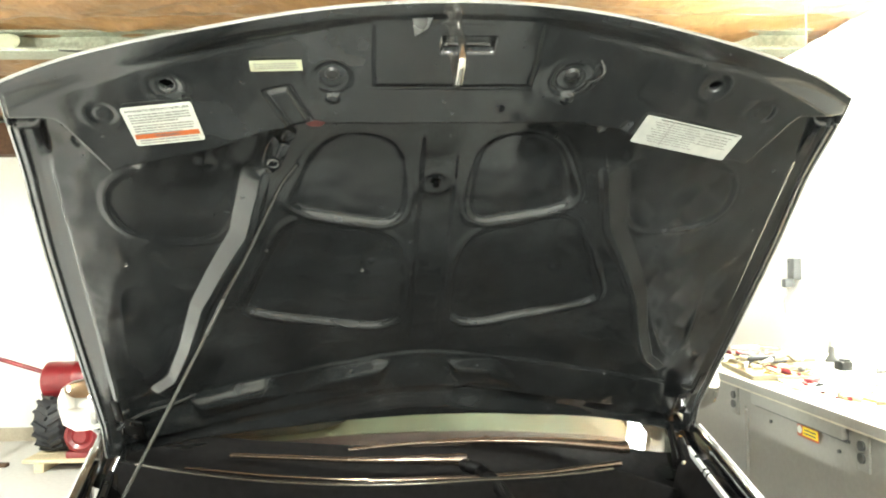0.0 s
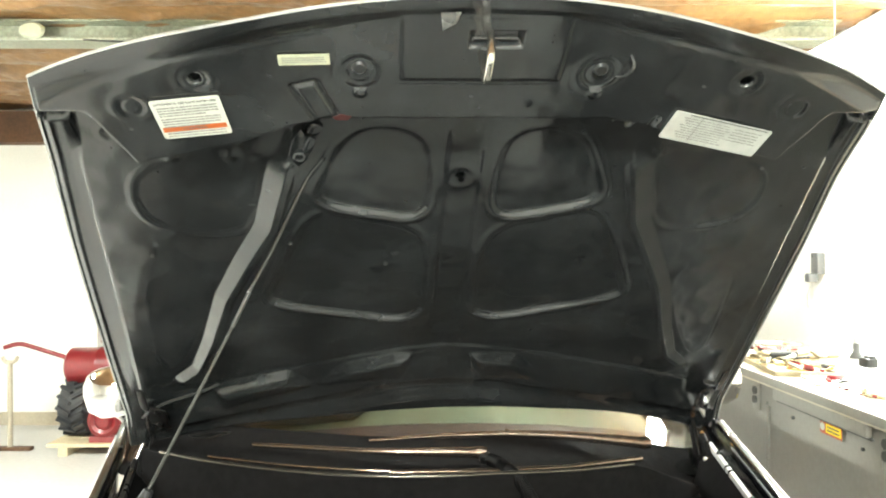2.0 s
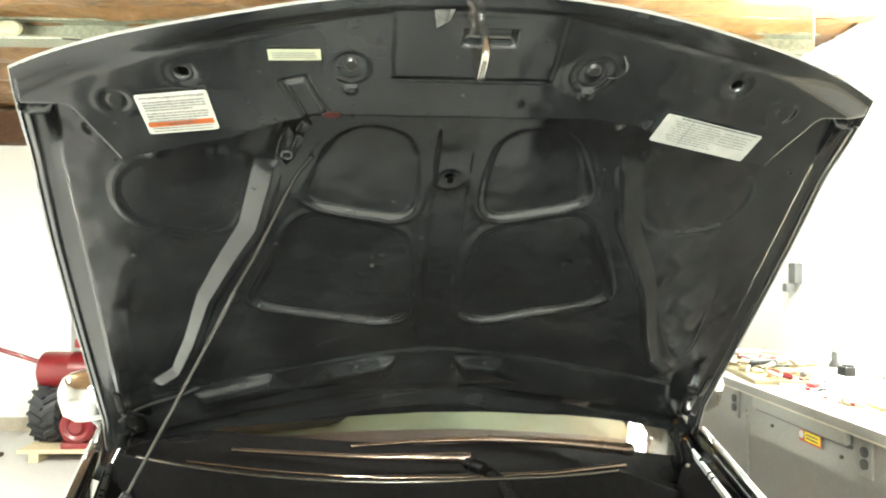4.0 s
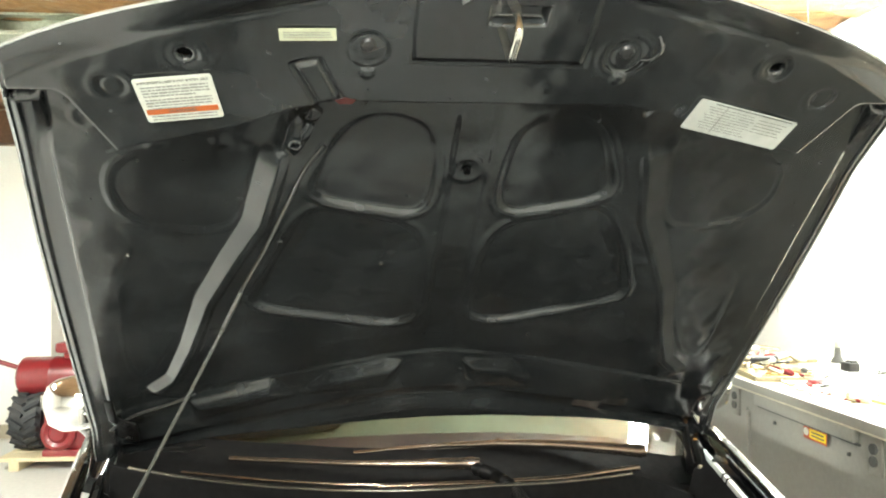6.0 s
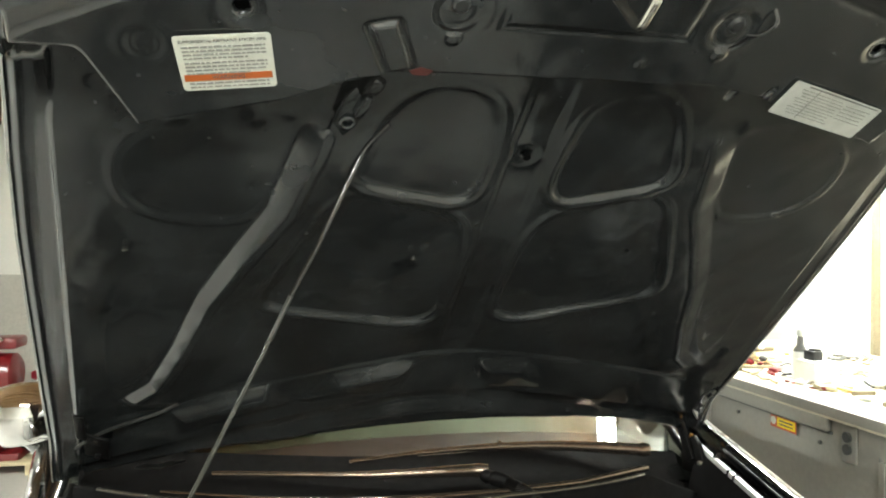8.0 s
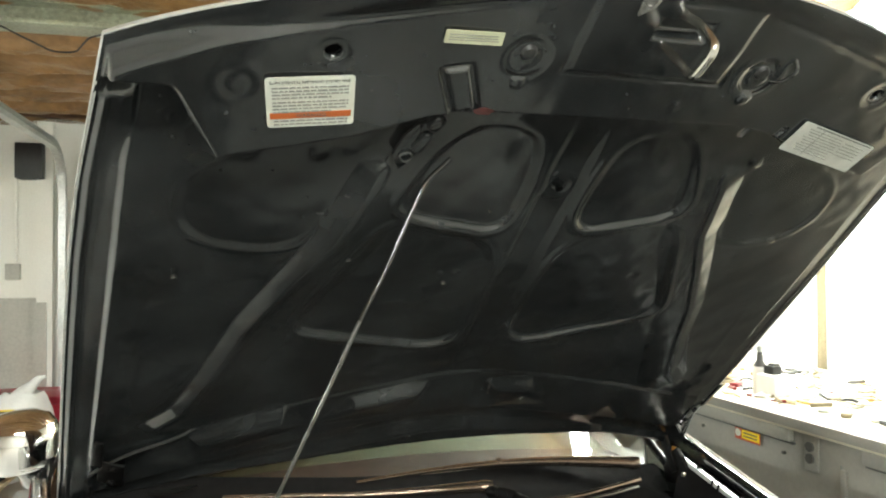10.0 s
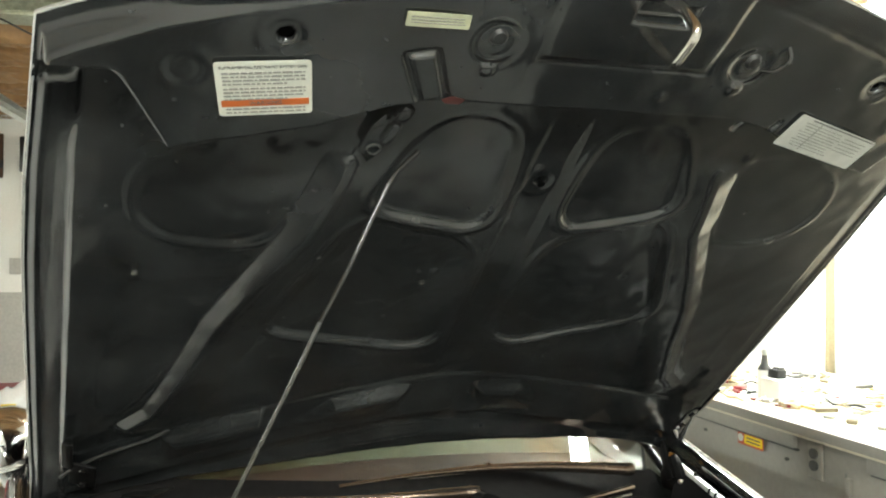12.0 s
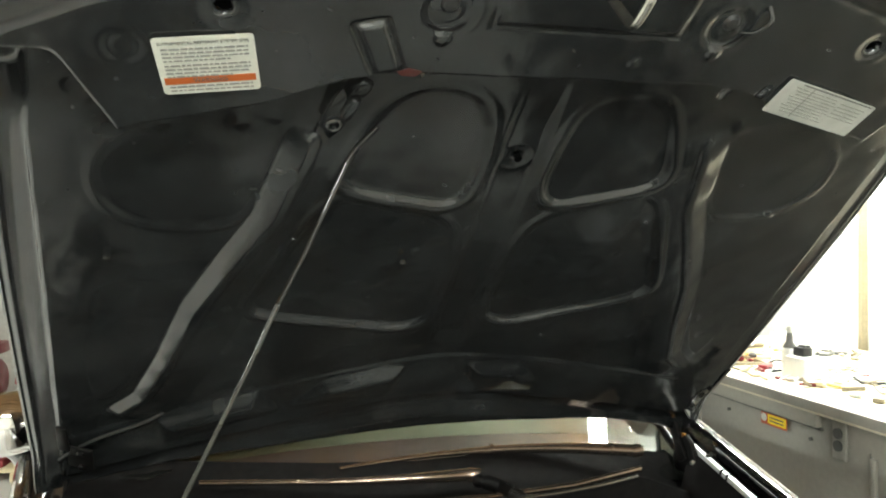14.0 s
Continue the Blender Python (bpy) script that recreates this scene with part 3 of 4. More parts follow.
def build_hood():
    hood = thing("car_hood", HOOD, "open black car hood showing its pressed inner panel", "car hood")
    nu, nv = 620, 500
    s, t = np.meshgrid(np.linspace(-1, 1, nu), np.linspace(0, 1, nv))
    u, v = hood_point(s, t)
    w = hood_height(u, v, t)
    def grid(name, u, v, w, mat, label, flip=False):
        n, k = u.shape
        co = np.stack([u, v, w], -1).reshape(-1, 3)
        i = np.arange(n * k).reshape(n, k)
        q = np.stack([i[:-1, :-1], i[:-1, 1:], i[1:, 1:], i[1:, :-1]], -1).reshape(-1, 4)
        if flip:
            q = q[:, ::-1]
        me = bpy.data.meshes.new(name)
        me.from_pydata(co.tolist(), [], q.tolist())
        me.materials.append(mat)
        me.shade_smooth()
        ob = new(name, me)
        ob.parent = hood
        tagged(ob, label)
        return ob
    grid("inner_panel", u, v, w, HOOD_PAINT, "black pressed steel inner panel with ribs and pockets")
    s2, t2 = np.meshgrid(np.linspace(-1, 1, 60), np.linspace(0, 1, 60))
    u2, v2 = hood_point(s2, t2)
    e = np.minimum(1 - np.abs(s2), np.minimum(t2, 1 - t2) * 2)
    grid("outer_skin", u2, v2, rim_height(np.abs(u2), t2) - 0.006 - 0.022 * step(e, 0, 0.10) - 0.03 * step(e, 0.06, 0.6), CAR_PAINT, "glossy black outer skin", True)
    # folded hem round the rim
    rim = [(x, 0.0) for x in np.linspace(-1, 1, 80)] + [(1.0, y) for y in np.linspace(0, 1, 60)[1:]] + [(x, 1.0) for x in np.linspace(1, -1, 80)[1:]] + [(-1.0, y) for y in np.linspace(1, 0, 60)[1:-1]]
    pts = []
    for a, b in rim:
        pu, pv = hood_point(np.array([a]), np.array([b]))
        pw = hood_height(pu, pv, np.array([b]))[0]
        pts.append(Vector((pu[0], pv[0], pw - 0.004)))
    prof = [(-0.0004, 0.0040), (0.0012, 0.0034), (0.0016, 0.002), (0.001, -0.001), (-0.002, -0.002), (-0.0026, 0.001), (-0.0018, 0.0038)]
    rows = []
    for i, p in enumerate(pts):
        d = (pts[(i + 1) % len(pts)] - pts[i - 1]).normalized()
        out = d.cross(Vector((0, 0, 1))).normalized()
        rows.append([p + out * x + Vector((0, 0, z)) for x, z in prof + prof[:1]])
    # Front and sides carry the painted highlight; the rear run stays black.
    part("hem", sheet(rows[79:] + rows[:1]), HEM, hood, "rolled hem round the rim, pale as if catching light")
    part("rear_hem", sheet(rows[:80]), CAR_PAINT, hood, "black rolled rear edge")
    # latch striker
    part("striker", tube(rounded_path([(-0.008, 0.338, -0.01), (-0.010, 0.358, 0.05), (-0.014, 0.360, 0.088), (-0.015, 0.322, 0.084), (-0.013, 0.318, 0.060), (-0.012, 0.312, 0.01)], 0.012), 0.0044, 12), STEEL, hood, "bright bent steel latch striker")
    part("safety_hook", tube(rounded_path([(0.160, 0.312, 0.012), (0.166, 0.300, 0.026), (0.158, 0.282, 0.022), (0.150, 0.276, 0.012)], 0.008), 0.0022, 8), CAR_PAINT, hood, "small curved black spring wire")
    # black discs that stand in for the shade inside drilled holes
    for x, y, r in ((-0.011, 0.070, 0.0046), (-0.331, 0.270, 0.0056), (0.315, 0.270, 0.0056)):
        part("hole_shadow", lathe([(0.0, 0.0), (r, 0.0), (r, -0.006), (0.0, -0.006)], 16, pose(x, y, -0.017 if y < 0.2 else 0.008), cap=False), DARK, hood, "black disc for the shade in a drilled hole")
    # bracket that takes the prop rod: a small pressed plate with a hole and a plastic clip
    plate = prism([(-0.223, 0.174), (-0.211, 0.147), (-0.219, 0.120), (-0.231, 0.106), (-0.243, 0.126), (-0.236, 0.154)], -0.012, -0.0075, bevel=0.0012)
    part("rod_bracket", join(plate, lathe([(0.0085, -0.008), (0.0085, -0.0045), (0.0065, -0.003), (0.0050, -0.004), (0.0045, -0.007)], 16, pose(-0.228, 0.128, 0), cap=False)), HOOD_PAINT, hood, "small black bracket for the prop rod")
    part("rod_clip", join(box((-0.214, 0.150, -0.006), (0.012, 0.030, 0.010), 0.004, pose(0, 0, 0, 0, 0, -20)), box((-0.205, 0.176, -0.008), (0.016, 0.020, 0.012), 0.004, pose(0, 0, 0, 0, 0, -30))), HOOD_PAINT, hood, "black moulded clip for the prop rod")
    for x, y in ((-0.258, -0.064), (-0.115, -0.119), (-0.465, -0.09), (0.322, -0.135), (0.30, 0.235), (-0.477, -0.560)):
        part("bolt", lathe([(0.0042, 0), (0.0042, 0.004), (0.003, 0.006)], 10, pose(x, y, -0.017)), ROD_STEEL, hood)
    for x in (-0.147, 0.131):
        part("pressing_plug", lathe([(0.0, 0.019), (0.006, 0.0185), (0.0085, 0.016), (0.010, 0.010)], 18, pose(x, 0.288, 0.0), cap=False), BLACK_PLASTIC, hood, "small black plug in the pressing")
        # Dark ring paints the shade of a deeper recess.
        part("pressing_shade", lathe([(0.0245, 0.0142), (0.0225, 0.0150), (0.0205, 0.0142), (0.019, 0.0120)], 28, pose(x, 0.282, 0.0), cap=False), SATIN_BLACK, hood, "dark ring for the shade in the round pressing")
    part("latch_bracket", prism([(-0.062, 0.372), (-0.036, 0.374), (-0.043, 0.352), (-0.057, 0.342)], 0.019, 0.0225, bevel=0.0008), GLINT_STEEL, hood, "small latch bracket, pale in place of its reflection")
    part("chalk_mark", prism([(-0.181, 0.213), (-0.170, 0.218), (-0.158, 0.215), (-0.163, 0.209), (-0.176, 0.209)], 0.0135, 0.0150), GREASE_RED, hood, "faint red grease mark")
    # Black plate laid in the latch slot to paint its shade.
    part("slot_shade", box((0.004, 0.330, 0.0035), (0.050, 0.013, 0.004), 0.001), SATIN_BLACK, hood, "black plate for the shade in the latch slot")
    for sx in (-1, 1):
        m = pose(sx * 0.565, -0.60, 0.012, 0, sx * 18, sx * 6)
        # Satin black on the left keeps that side free of glints.
        part("hinge_plate", join(box((0, 0.02, -0.004), (0.040, 0.075, 0.005), 0.002, m), box((sx * 0.014, 0.09, -0.006), (0.016, 0.08, 0.005), 0.002, m)), CAR_PAINT if sx > 0 else SATIN_BLACK, hood, "black hinge plate")
        for dy in (-0.005, 0.045):
            part("hinge_bolt", lathe([(0.007, 0), (0.007, 0.005), (0.005, 0.007)], 6, m @ pose(0, dy, -0.002)), CAR_PAINT if sx > 0 else SATIN_BLACK, hood)
    part("rear_clip", prism([(-0.014, 0), (-0.008, -0.007), (0, -0.005), (0.008, -0.008), (0.014, 0)], -0.004, 0.004, pose(0.235, -0.595, -0.010)), MATT_BLACK, hood)
    # washer hose along the rear edge
    part("washer_hose", tube(rounded_path([(-0.598, -0.59, 0.004), (-0.578, -0.563, 0.004), (-0.54, -0.531, 0.002), (-0.463, -0.507, -0.008), (-0.43, -0.50, -0.022)], 0.03), 0.0026, 8), RUBBER, hood, "thin black rubber washer hose")
    return hood


def label_on_hood(name, quad, w, mat, text, label):
    """A printed label: its own axes run along its lower edge and up."""
    a, b, c, d = (Vector((x, y, 0)) for x, y in quad)      # top left, top right, bottom right, bottom left
    x = ((b - a) + (c - d)).normalized()
    y = Vector((0, 0, 1)).cross(x)
    wide, high = ((b - a).length + (c - d).length) / 2, ((a - d).length + (b - c).length) / 2
    o = (a + b + c + d) / 4
    m = HOOD @ Matrix(((x.x, y.x, 0, o.x), (x.y, y.y, 0, o.y), (0, 0, 1, w), (0, 0, 0, 1)))
    ob = thing(name, m, label, "label")
    r = min(wide, high) * 0.06
    out = []
    for sx, sy, a0 in ((1, 1, 0), (-1, 1, 90), (-1, -1, 180), (1, -1, 270)):
        for k in range(5):
            ang = radians(a0 + 22.5 * k)
            out.append((sx * (wide / 2 - r) + r * math.cos(ang), sy * (high / 2 - r) + r * math.sin(ang)))
    part("sheet", prism(out, 0, 0.0008), mat, ob)
    wrng = random.Random(len(text))
    for kind, cx, cy, sx, sy, ink in text:
        if kind == "print_line":
            words, x0 = [], cx - sx / 2
            while x0 < cx + sx / 2 - 0.02:
                ln = min(wrng.uniform(0.03, 0.11), cx + sx / 2 - x0)
                words.append(box(((x0 + ln / 2) * wide, cy * high, 0.0011), (ln * wide, sy * high * wrng.uniform(0.8, 1.1), 0.0006)))
                x0 += ln + 0.012
            part(kind, join(*words), ink, ob, smooth=False)
        else:
            part(kind, box((cx * wide, cy * high, 0.0011), (sx * wide, sy * high, 0.0006)), ink, ob)
    return ob, wide, high


def lettering(name, words, size, m, mat, parent):
    cu = bpy.data.curves.new(name, "FONT")
    cu.body, cu.size, cu.align_x, cu.align_y, cu.extrude = words, size, "CENTER", "CENTER", 0.0003
    tmp = bpy.data.objects.new("tmp", cu)
    me = bpy.data.meshes.new_from_object(tmp)
    bpy.data.objects.remove(tmp)
    me.materials.clear()
    me.materials.append(mat)
    ob = new(name, me)
    ob.parent, ob.matrix_basis = parent, m
    return ob


def build_labels():
    rng = random.Random(2)
    lines = []
    for i in range(8):
        y = 0.30 - i * 0.066 - (0.02 if i > 3 else 0)
        x0, x1 = -0.43, 0.43 if i not in (3, 7) else rng.uniform(-0.05, 0.25)
        lines.append(("print_line", (x0 + x1) / 2, y, x1 - x0, 0.030, INK_GREY))
    lines.append(("warning_band", 0.0, -0.255, 0.93, 0.12, ORANGE))
    for i in range(2):
        lines.append(("print_line", 0.0, -0.365 - i * 0.07, 0.85, 0.03, INK_GREY))
    ob, w, h = label_on_hood("warning_label", [(-0.3885, 0.2395), (-0.3085, 0.2495), (-0.300, 0.192), (-0.381, 0.1815)], 0.0175, PAPER, lines, "white restraint system label with an orange warning band")
    lettering("heading", "SUPPLEMENTAL RESTRAINT SYSTEM (SRS)", h * 0.068, pose(0, h * 0.40, 0.001), INK, ob)
    lettering("warning_word", "WARNING", h * 0.10, pose(0, -h * 0.255, 0.0016), INK, ob)
    lines = [("print_line", -0.16 + 0.02 * (i % 3), 0.34 - i * 0.085, 0.46, 0.025, INK_GREY) for i in range(9)]
    lines += [("print_line", 0.28, 0.30 - i * 0.10, 0.30, 0.03, INK_GREY) for i in range(5)] + [("divider", -0.22, 0.0, 0.008, 0.86, INK_GREY), ("top_rule", 0.05, 0.45, 0.8, 0.03, INK)]
    label_on_hood("emission_label", [(0.241, 0.228), (0.381, 0.192), (0.369, 0.1475), (0.230, 0.184)], 0.0170, PAPER_GREY, lines, "aged grey white emission label with faded print")
    lines = [("print_line", 0, 0.2 - i * 0.2, 0.85, 0.07, INK_GREY) for i in range(3)]
    label_on_hood("strip_label", [(-0.236, 0.307), (-0.1795, 0.309), (-0.179, 0.295), (-0.2355, 0.293)], 0.0187, PAPER_YELLOW, lines, "narrow yellowed label strip with faint print")


build_hood()
build_labels()


# ---- the car: body ----
def body_edge(y):
    """Half the width between the fender edges, and their height."""
    return 0.672 - 0.165 * (1.9 - y), 0.883 - 0.13 * (1.9 - y)


def side_profile(y, k, sx):
    x, z = body_edge(y)
    dx = (0, 0, 0.003, 0.009, 0.017, 0.024, 0.03, 0.034, 0.01)[k]
    zz = (z - 0.035, z - 0.005, z - 0.001, z, z - 0.004, z - 0.02, z - 0.1, z - 0.35, 0.2)[k]
    if k > 5:
        dx = max(dx, (0.695, 0.735, 0.72)[k - 6] - x)        # the flank swells out over the wheel
    return (sx * (x + dx), y, zz)


def windscreen_point(a, b):
    """a across, -1 to 1; b up the glass, 0 to 1."""
    x = a * (0.66 - 0.10 * b)
    y = 1.835 + 0.08 * (x / 0.66) ** 2 + 0.80 * b
    z = 0.884 + 0.40 * b - 0.08 * (x / 0.66) ** 2 * (1 - b) + 0.02 * math.sin(math.pi * b)
    return (x, y, z)


def build_car():
    car = thing("car", CAR_TURN, "glossy black car parked nose in with its hood up", "car")
    for sx, nm in ((-1, "fender"), (1, "fender")):
        ys = [0.62 + i * 0.06 for i in range(24)]
        part(nm, sheet([[side_profile(y, k, sx) for k in range(9)] for y in ys], 0.003), CAR_PAINT, car, "glossy black front fender")
        # Pale tube replaces the bright reflection along the fender's crest.
        part("fender_glint", tube([Vector(side_profile(0.75 + i * 0.06, 4, sx)) + Vector((sx * 0.001, 0, -0.0005)) for i in range(20)], 0.0042, 8), RAIL, car, "thin pale tube in place of a reflection along the fender")
        ys = [2.07 + i * 0.1 for i in range(24)]
        part("side_panel", sheet([[side_profile(1.9, k, sx)[:1] + (y,) + (side_profile(1.9, k, sx)[2],) for k in range(9)] for y in ys], 0.003), CAR_PAINT, car)
        # rail inside the fender, in bolted lengths
        for y0, y1 in ((1.30, 1.672), (1.680, 1.695), (1.703, 1.825)):
            rows = []
            for i in range(7):
                y = y0 + (y1 - y0) * i / 6
                x, z = body_edge(y)
                rows.append([(sx * (x - 0.037), y, z - 0.036), (sx * (x - 0.036), y, z - 0.029), (sx * (x - 0.0345), y, z - 0.027), (sx * (x - 0.027), y, z - 0.026), (sx * (x - 0.0255), y, z - 0.028), (sx * (x - 0.025), y, z - 0.036)])
            # Right strip is coloured as if reflecting the wall; the left stays black.
            part("fender_rail", sheet(rows), RAIL if sx > 0 else BLACK_PLASTIC, car, "inner fender strip coloured pale in place of a reflection" if sx > 0 else "black strip along the inner fender")
        for y in (1.38, 1.55, 1.76):
            x, z = body_edge(y)
            part("rail_bolt", lathe([(0.005, 0), (0.005, 0.004), (0.003, 0.006)], 8, pose(sx * (x - 0.031), y, z - 0.027)), ROD_STEEL, car)
        # inner wing
        rows = []
        for i in range(8):
            y = 0.75 + i * 0.15
            x, z = body_edge(min(y, 1.9))
            rows.append([(sx * (x - 0.02), y, z - 0.03), (sx * (x - 0.06), y, z - 0.06), (sx * (x - 0.10), y, z - 0.2), (sx * (x - 0.12), y, 0.3)])
        part("inner_wing", sheet(rows, 0.003), MATT_BLACK, car)
        # added block that keeps the bright floor from showing beside the scuttle
        part("side_filler", prism([(1.645, 0.50), (1.645, 0.735), (1.66, 0.745), (1.80, 0.76), (1.98, 0.79), (1.98, 0.50)], 0, 0.27, pose(sx * 0.385 if sx > 0 else -0.655, 0, 0, 90, 0, 90)), MATT_BLACK, car, "added black filler block beside the scuttle")
        # hood hinge
        hinge = part("hinge", join(prism([(-0.05, -0.035), (0.045, -0.04), (0.055, -0.01), (0.03, 0.03), (0.01, 0.045), (-0.01, 0.03), (-0.03, -0.005)], -0.006, 0.006, pose(sx * 0.612, 1.815, 0.825, 90, 0, 90), 0.003), prism([(-0.012, -0.05), (0.012, -0.05), (0.012, 0.055), (0, 0.066), (-0.012, 0.055)], -0.004, 0.004, pose(sx * 0.601, 1.845, 0.86, 90, 0, 90) @ pose(0, 0, 0, 0, 0, -30), 0.002)), SATIN_BLACK, car, "black steel hood hinge")
        part("hinge_pin", lathe([(0.006, -0.012), (0.006, 0.004), (0.004, 0.006)], 14, pose(sx * 0.604, 1.79, 0.818, 0, sx * -90, 0)), STEEL if sx > 0 else SATIN_BLACK, hinge)
        arm = join(prism([(-0.014, 0.0), (0.016, -0.004), (0.013, 0.035), (0.004, 0.070), (-0.010, 0.066)], -0.002, 0.002, pose(sx * 0.590, 1.812, 0.952, 78, 0, sx * 24), 0.0012), prism([(-0.016, 0.0), (0.008, -0.036), (0.018, 0.0)], -0.002, 0.002, pose(sx * 0.598, 1.808, 0.943, 82, 0, sx * 30), 0.0012))
        # Only the right arm takes the painted reflection.
        part("hinge_arm", arm, GLINT_STEEL if sx > 0 else SATIN_BLACK, hinge, "folded hinge arm, coloured for wall reflections on black paint")
        if sx > 0:
            part("hinge_tip", box((0.622, 1.85, 0.858), (0.006, 0.010, 0.014), 0.002), AMBER, hinge, "small amber plastic cap")
        part("strut_cap", lathe([(0.07, 0), (0.07, 0.02), (0.055, 0.03), (0.02, 0.034), (0.018, 0.045), (0.0, 0.047)], 24, pose(sx * 0.46, 1.46, 0.725), cap=False), BLACK_PLASTIC, car)
        # door mirror
        mir = lathe([(0.0, -0.5), (0.30, -0.46), (0.46, -0.3), (0.5, 0.0), (0.48, 0.2), (0.40, 0.38), (0.25, 0.47), (0.0, 0.5)], 28, cap=False)
        bmesh.ops.transform(mir, matrix=pose(sx * 0.742, 2.05, 0.948, 0, sx * 8, 0) @ Matrix.Diagonal((0.15, 0.12, 0.122, 1)), verts=mir.verts)
        shell = part("door_mirror", mir, CHROME, car, "polished chrome rounded door mirror shell")
        part("mirror_foot", tube([(sx * 0.745, 2.06, 0.91), (sx * 0.735, 2.10, 0.88), (sx * 0.728, 2.15, 0.855)], (0.022, 0.02, 0.03), 12), CAR_PAINT, shell)
        # roof pillar
        part("roof_pillar", tube([windscreen_point(sx * 1.03, b / 8) for b in range(9)], 0.03, 10), CAR_PAINT, car)
    # scuttle: cover panel that falls forward from the glass to a lip that curves back at the sides
    def lip(x):
        return 1.56 + 0.62 * x * x, 0.868 - 0.06 * max(0, x - 0.1) - 0.42 * max(0, x - 0.40) + 0.012 * max(0, -x - 0.1)
    def cover_rear(x):
        return 1.795 + 0.09 * (x / 0.6) ** 2, 0.876 + 0.02 * min(1, max(0, -x) / 0.3) + 0.06 * max(0, -x - 0.3) - 0.20 * max(0, x - 0.30)
    tray = []
    for i in range(41):
        x = -0.60 + 1.2 * i / 40
        (ya, za), (yb, zb) = lip(x), cover_rear(x)
        row = [(x, ya - 0.004, 0.68), (x, ya - 0.003, za - 0.008), (x, ya, za - 0.001), (x, ya + 0.004, za), (x, ya + 0.009, za - 0.003)]
        for k in range(1, 10):
            f = k / 9
            row.append((x, ya + 0.009 + (yb - ya - 0.009) * f, za + (zb - za) * f - 0.026 * math.sin(math.pi * f) ** 0.7 + 0.0015 * noise.noise(Vector((x * 9, f * 4, 2)))))
        tray.append(row)
    part("scuttle_cover", sheet(tray, 0.003), MATT_BLACK, car, "dusty black scuttle cover under the windscreen")
    part("scuttle_seal", tube([(x, lip(x)[0] + 0.002, lip(x)[1] + 0.002) for x in (-0.56 + 0.95 * i / 30 for i in range(31))], 0.0042, 10), EDGE_TRIM, car, "front edge of the scuttle, bright in place of a highlight")
    # Small bright plate replaces a glint at the cover's left corner.
    part("cover_glint", prism([(-0.05, 0), (-0.03, 0.010), (0.0, 0.002), (0.012, 0.009), (0.05, 0.007), (0.02, -0.004), (0.0, -0.012)], 0, 0.003, pose(-0.462, 1.757, 0.9075, 20, 0, 5) @ Matrix.Scale(0.8, 4)), ROD_STEEL, car, "small grey plate in place of a glint on the scuttle")
    part("firewall", box((0, 1.64, 0.52), (1.30, 0.02, 0.50), 0.004), MATT_BLACK, car)
    part("bay_floor", box((0, 1.15, 0.30), (1.1, 0.95, 0.03), 0.004), BLACK_PLASTIC, car)
    # Out of view; its grey is set to lighten the hood's reflections.
    part("engine_cover", box((-0.02, 1.12, 0.54), (0.62, 0.56, 0.32), 0.04), ENGINE_METAL, car, "unseen grey engine cover that lightens the hood's reflections")
    # wipers resting on the cover
    arm = rounded_path([(0.452, 1.765, 0.866), (0.30, 1.785, 0.880), (0.158, 1.80, 0.885), (0.0, 1.80, 0.884), (-0.14, 1.785, 0.880)], 0.08)
    part("wiper", join(tube(arm, [0.0125 - 0.0085 * (i / (len(arm) - 1)) ** 0.8 for i in range(len(arm))], 14), lathe([(0.0, -0.014), (0.012, -0.012), (0.0145, 0.0), (0.013, 0.012), (0.0, 0.015)], 16, pose(0.452, 1.765, 0.866, 0, 90, 0), cap=False)), WIPER, car, "black wiper arm, tinted warm as if reflecting the ceiling")
    for x, y, z, r in ((0.158, 1.80, 0.885, 0.0105), (0.40, 1.772, 0.871, 0.0135)):
        part("wiper_collar", lathe([(r * 0.8, -0.004), (r, -0.003), (r, 0.003), (r * 0.8, 0.004)], 16, pose(x, y, z, 0, 90, 0)), WIPER, car)
    arm = rounded_path([(0.075, 1.70, 0.874), (0.0, 1.70, 0.876), (-0.12, 1.715, 0.876), (-0.38, 1.78, 0.880)], 0.1)
    part("wiper", join(tube(arm, [0.0110 - 0.006 * i / (len(arm) - 1) for i in range(len(arm))], 12), lathe([(0.0, -0.02), (0.010, -0.018), (0.013, 0.0), (0.011, 0.018), (0.0, 0.022)], 16, pose(0.082, 1.70, 0.873, 0, 90, -14), cap=False)), WIPER, car, "black wiper arm, tinted warm as if reflecting the ceiling")
    part("wiper_blade", tube([(0.42, 1.695, 0.852), (0.25, 1.63, 0.858), (0.10, 1.615, 0.860), (-0.10, 1.625, 0.860)], 0.0060, 10), WIPER, car)
    part("brake_pipe", tube(rounded_path([(0.02, 1.63, 0.858), (-0.14, 1.64, 0.860), (-0.30, 1.68, 0.864), (-0.46, 1.73, 0.872)], 0.04), 0.003, 8), WIPER, car)
    # corrugated hose from the arm over the lip into the bay
    pts = rounded_path([(0.09, 1.69, 0.866), (0.11, 1.65, 0.868), (0.135, 1.58, 0.862), (0.155, 1.53, 0.835), (0.165, 1.50, 0.78)], 0.04, 8)
    pts = [Vector(pts[i]).lerp(Vector(pts[i + 1]), k / 3) for i in range(len(pts) - 1) for k in range(3)]
    part("ribbed_hose", tube(pts, [0.011 + 0.002 * (i % 2) for i in range(len(pts))], 12), SATIN_BLACK, car, "black corrugated rubber hose")
    # windscreen and what lies behind it
    n = 16
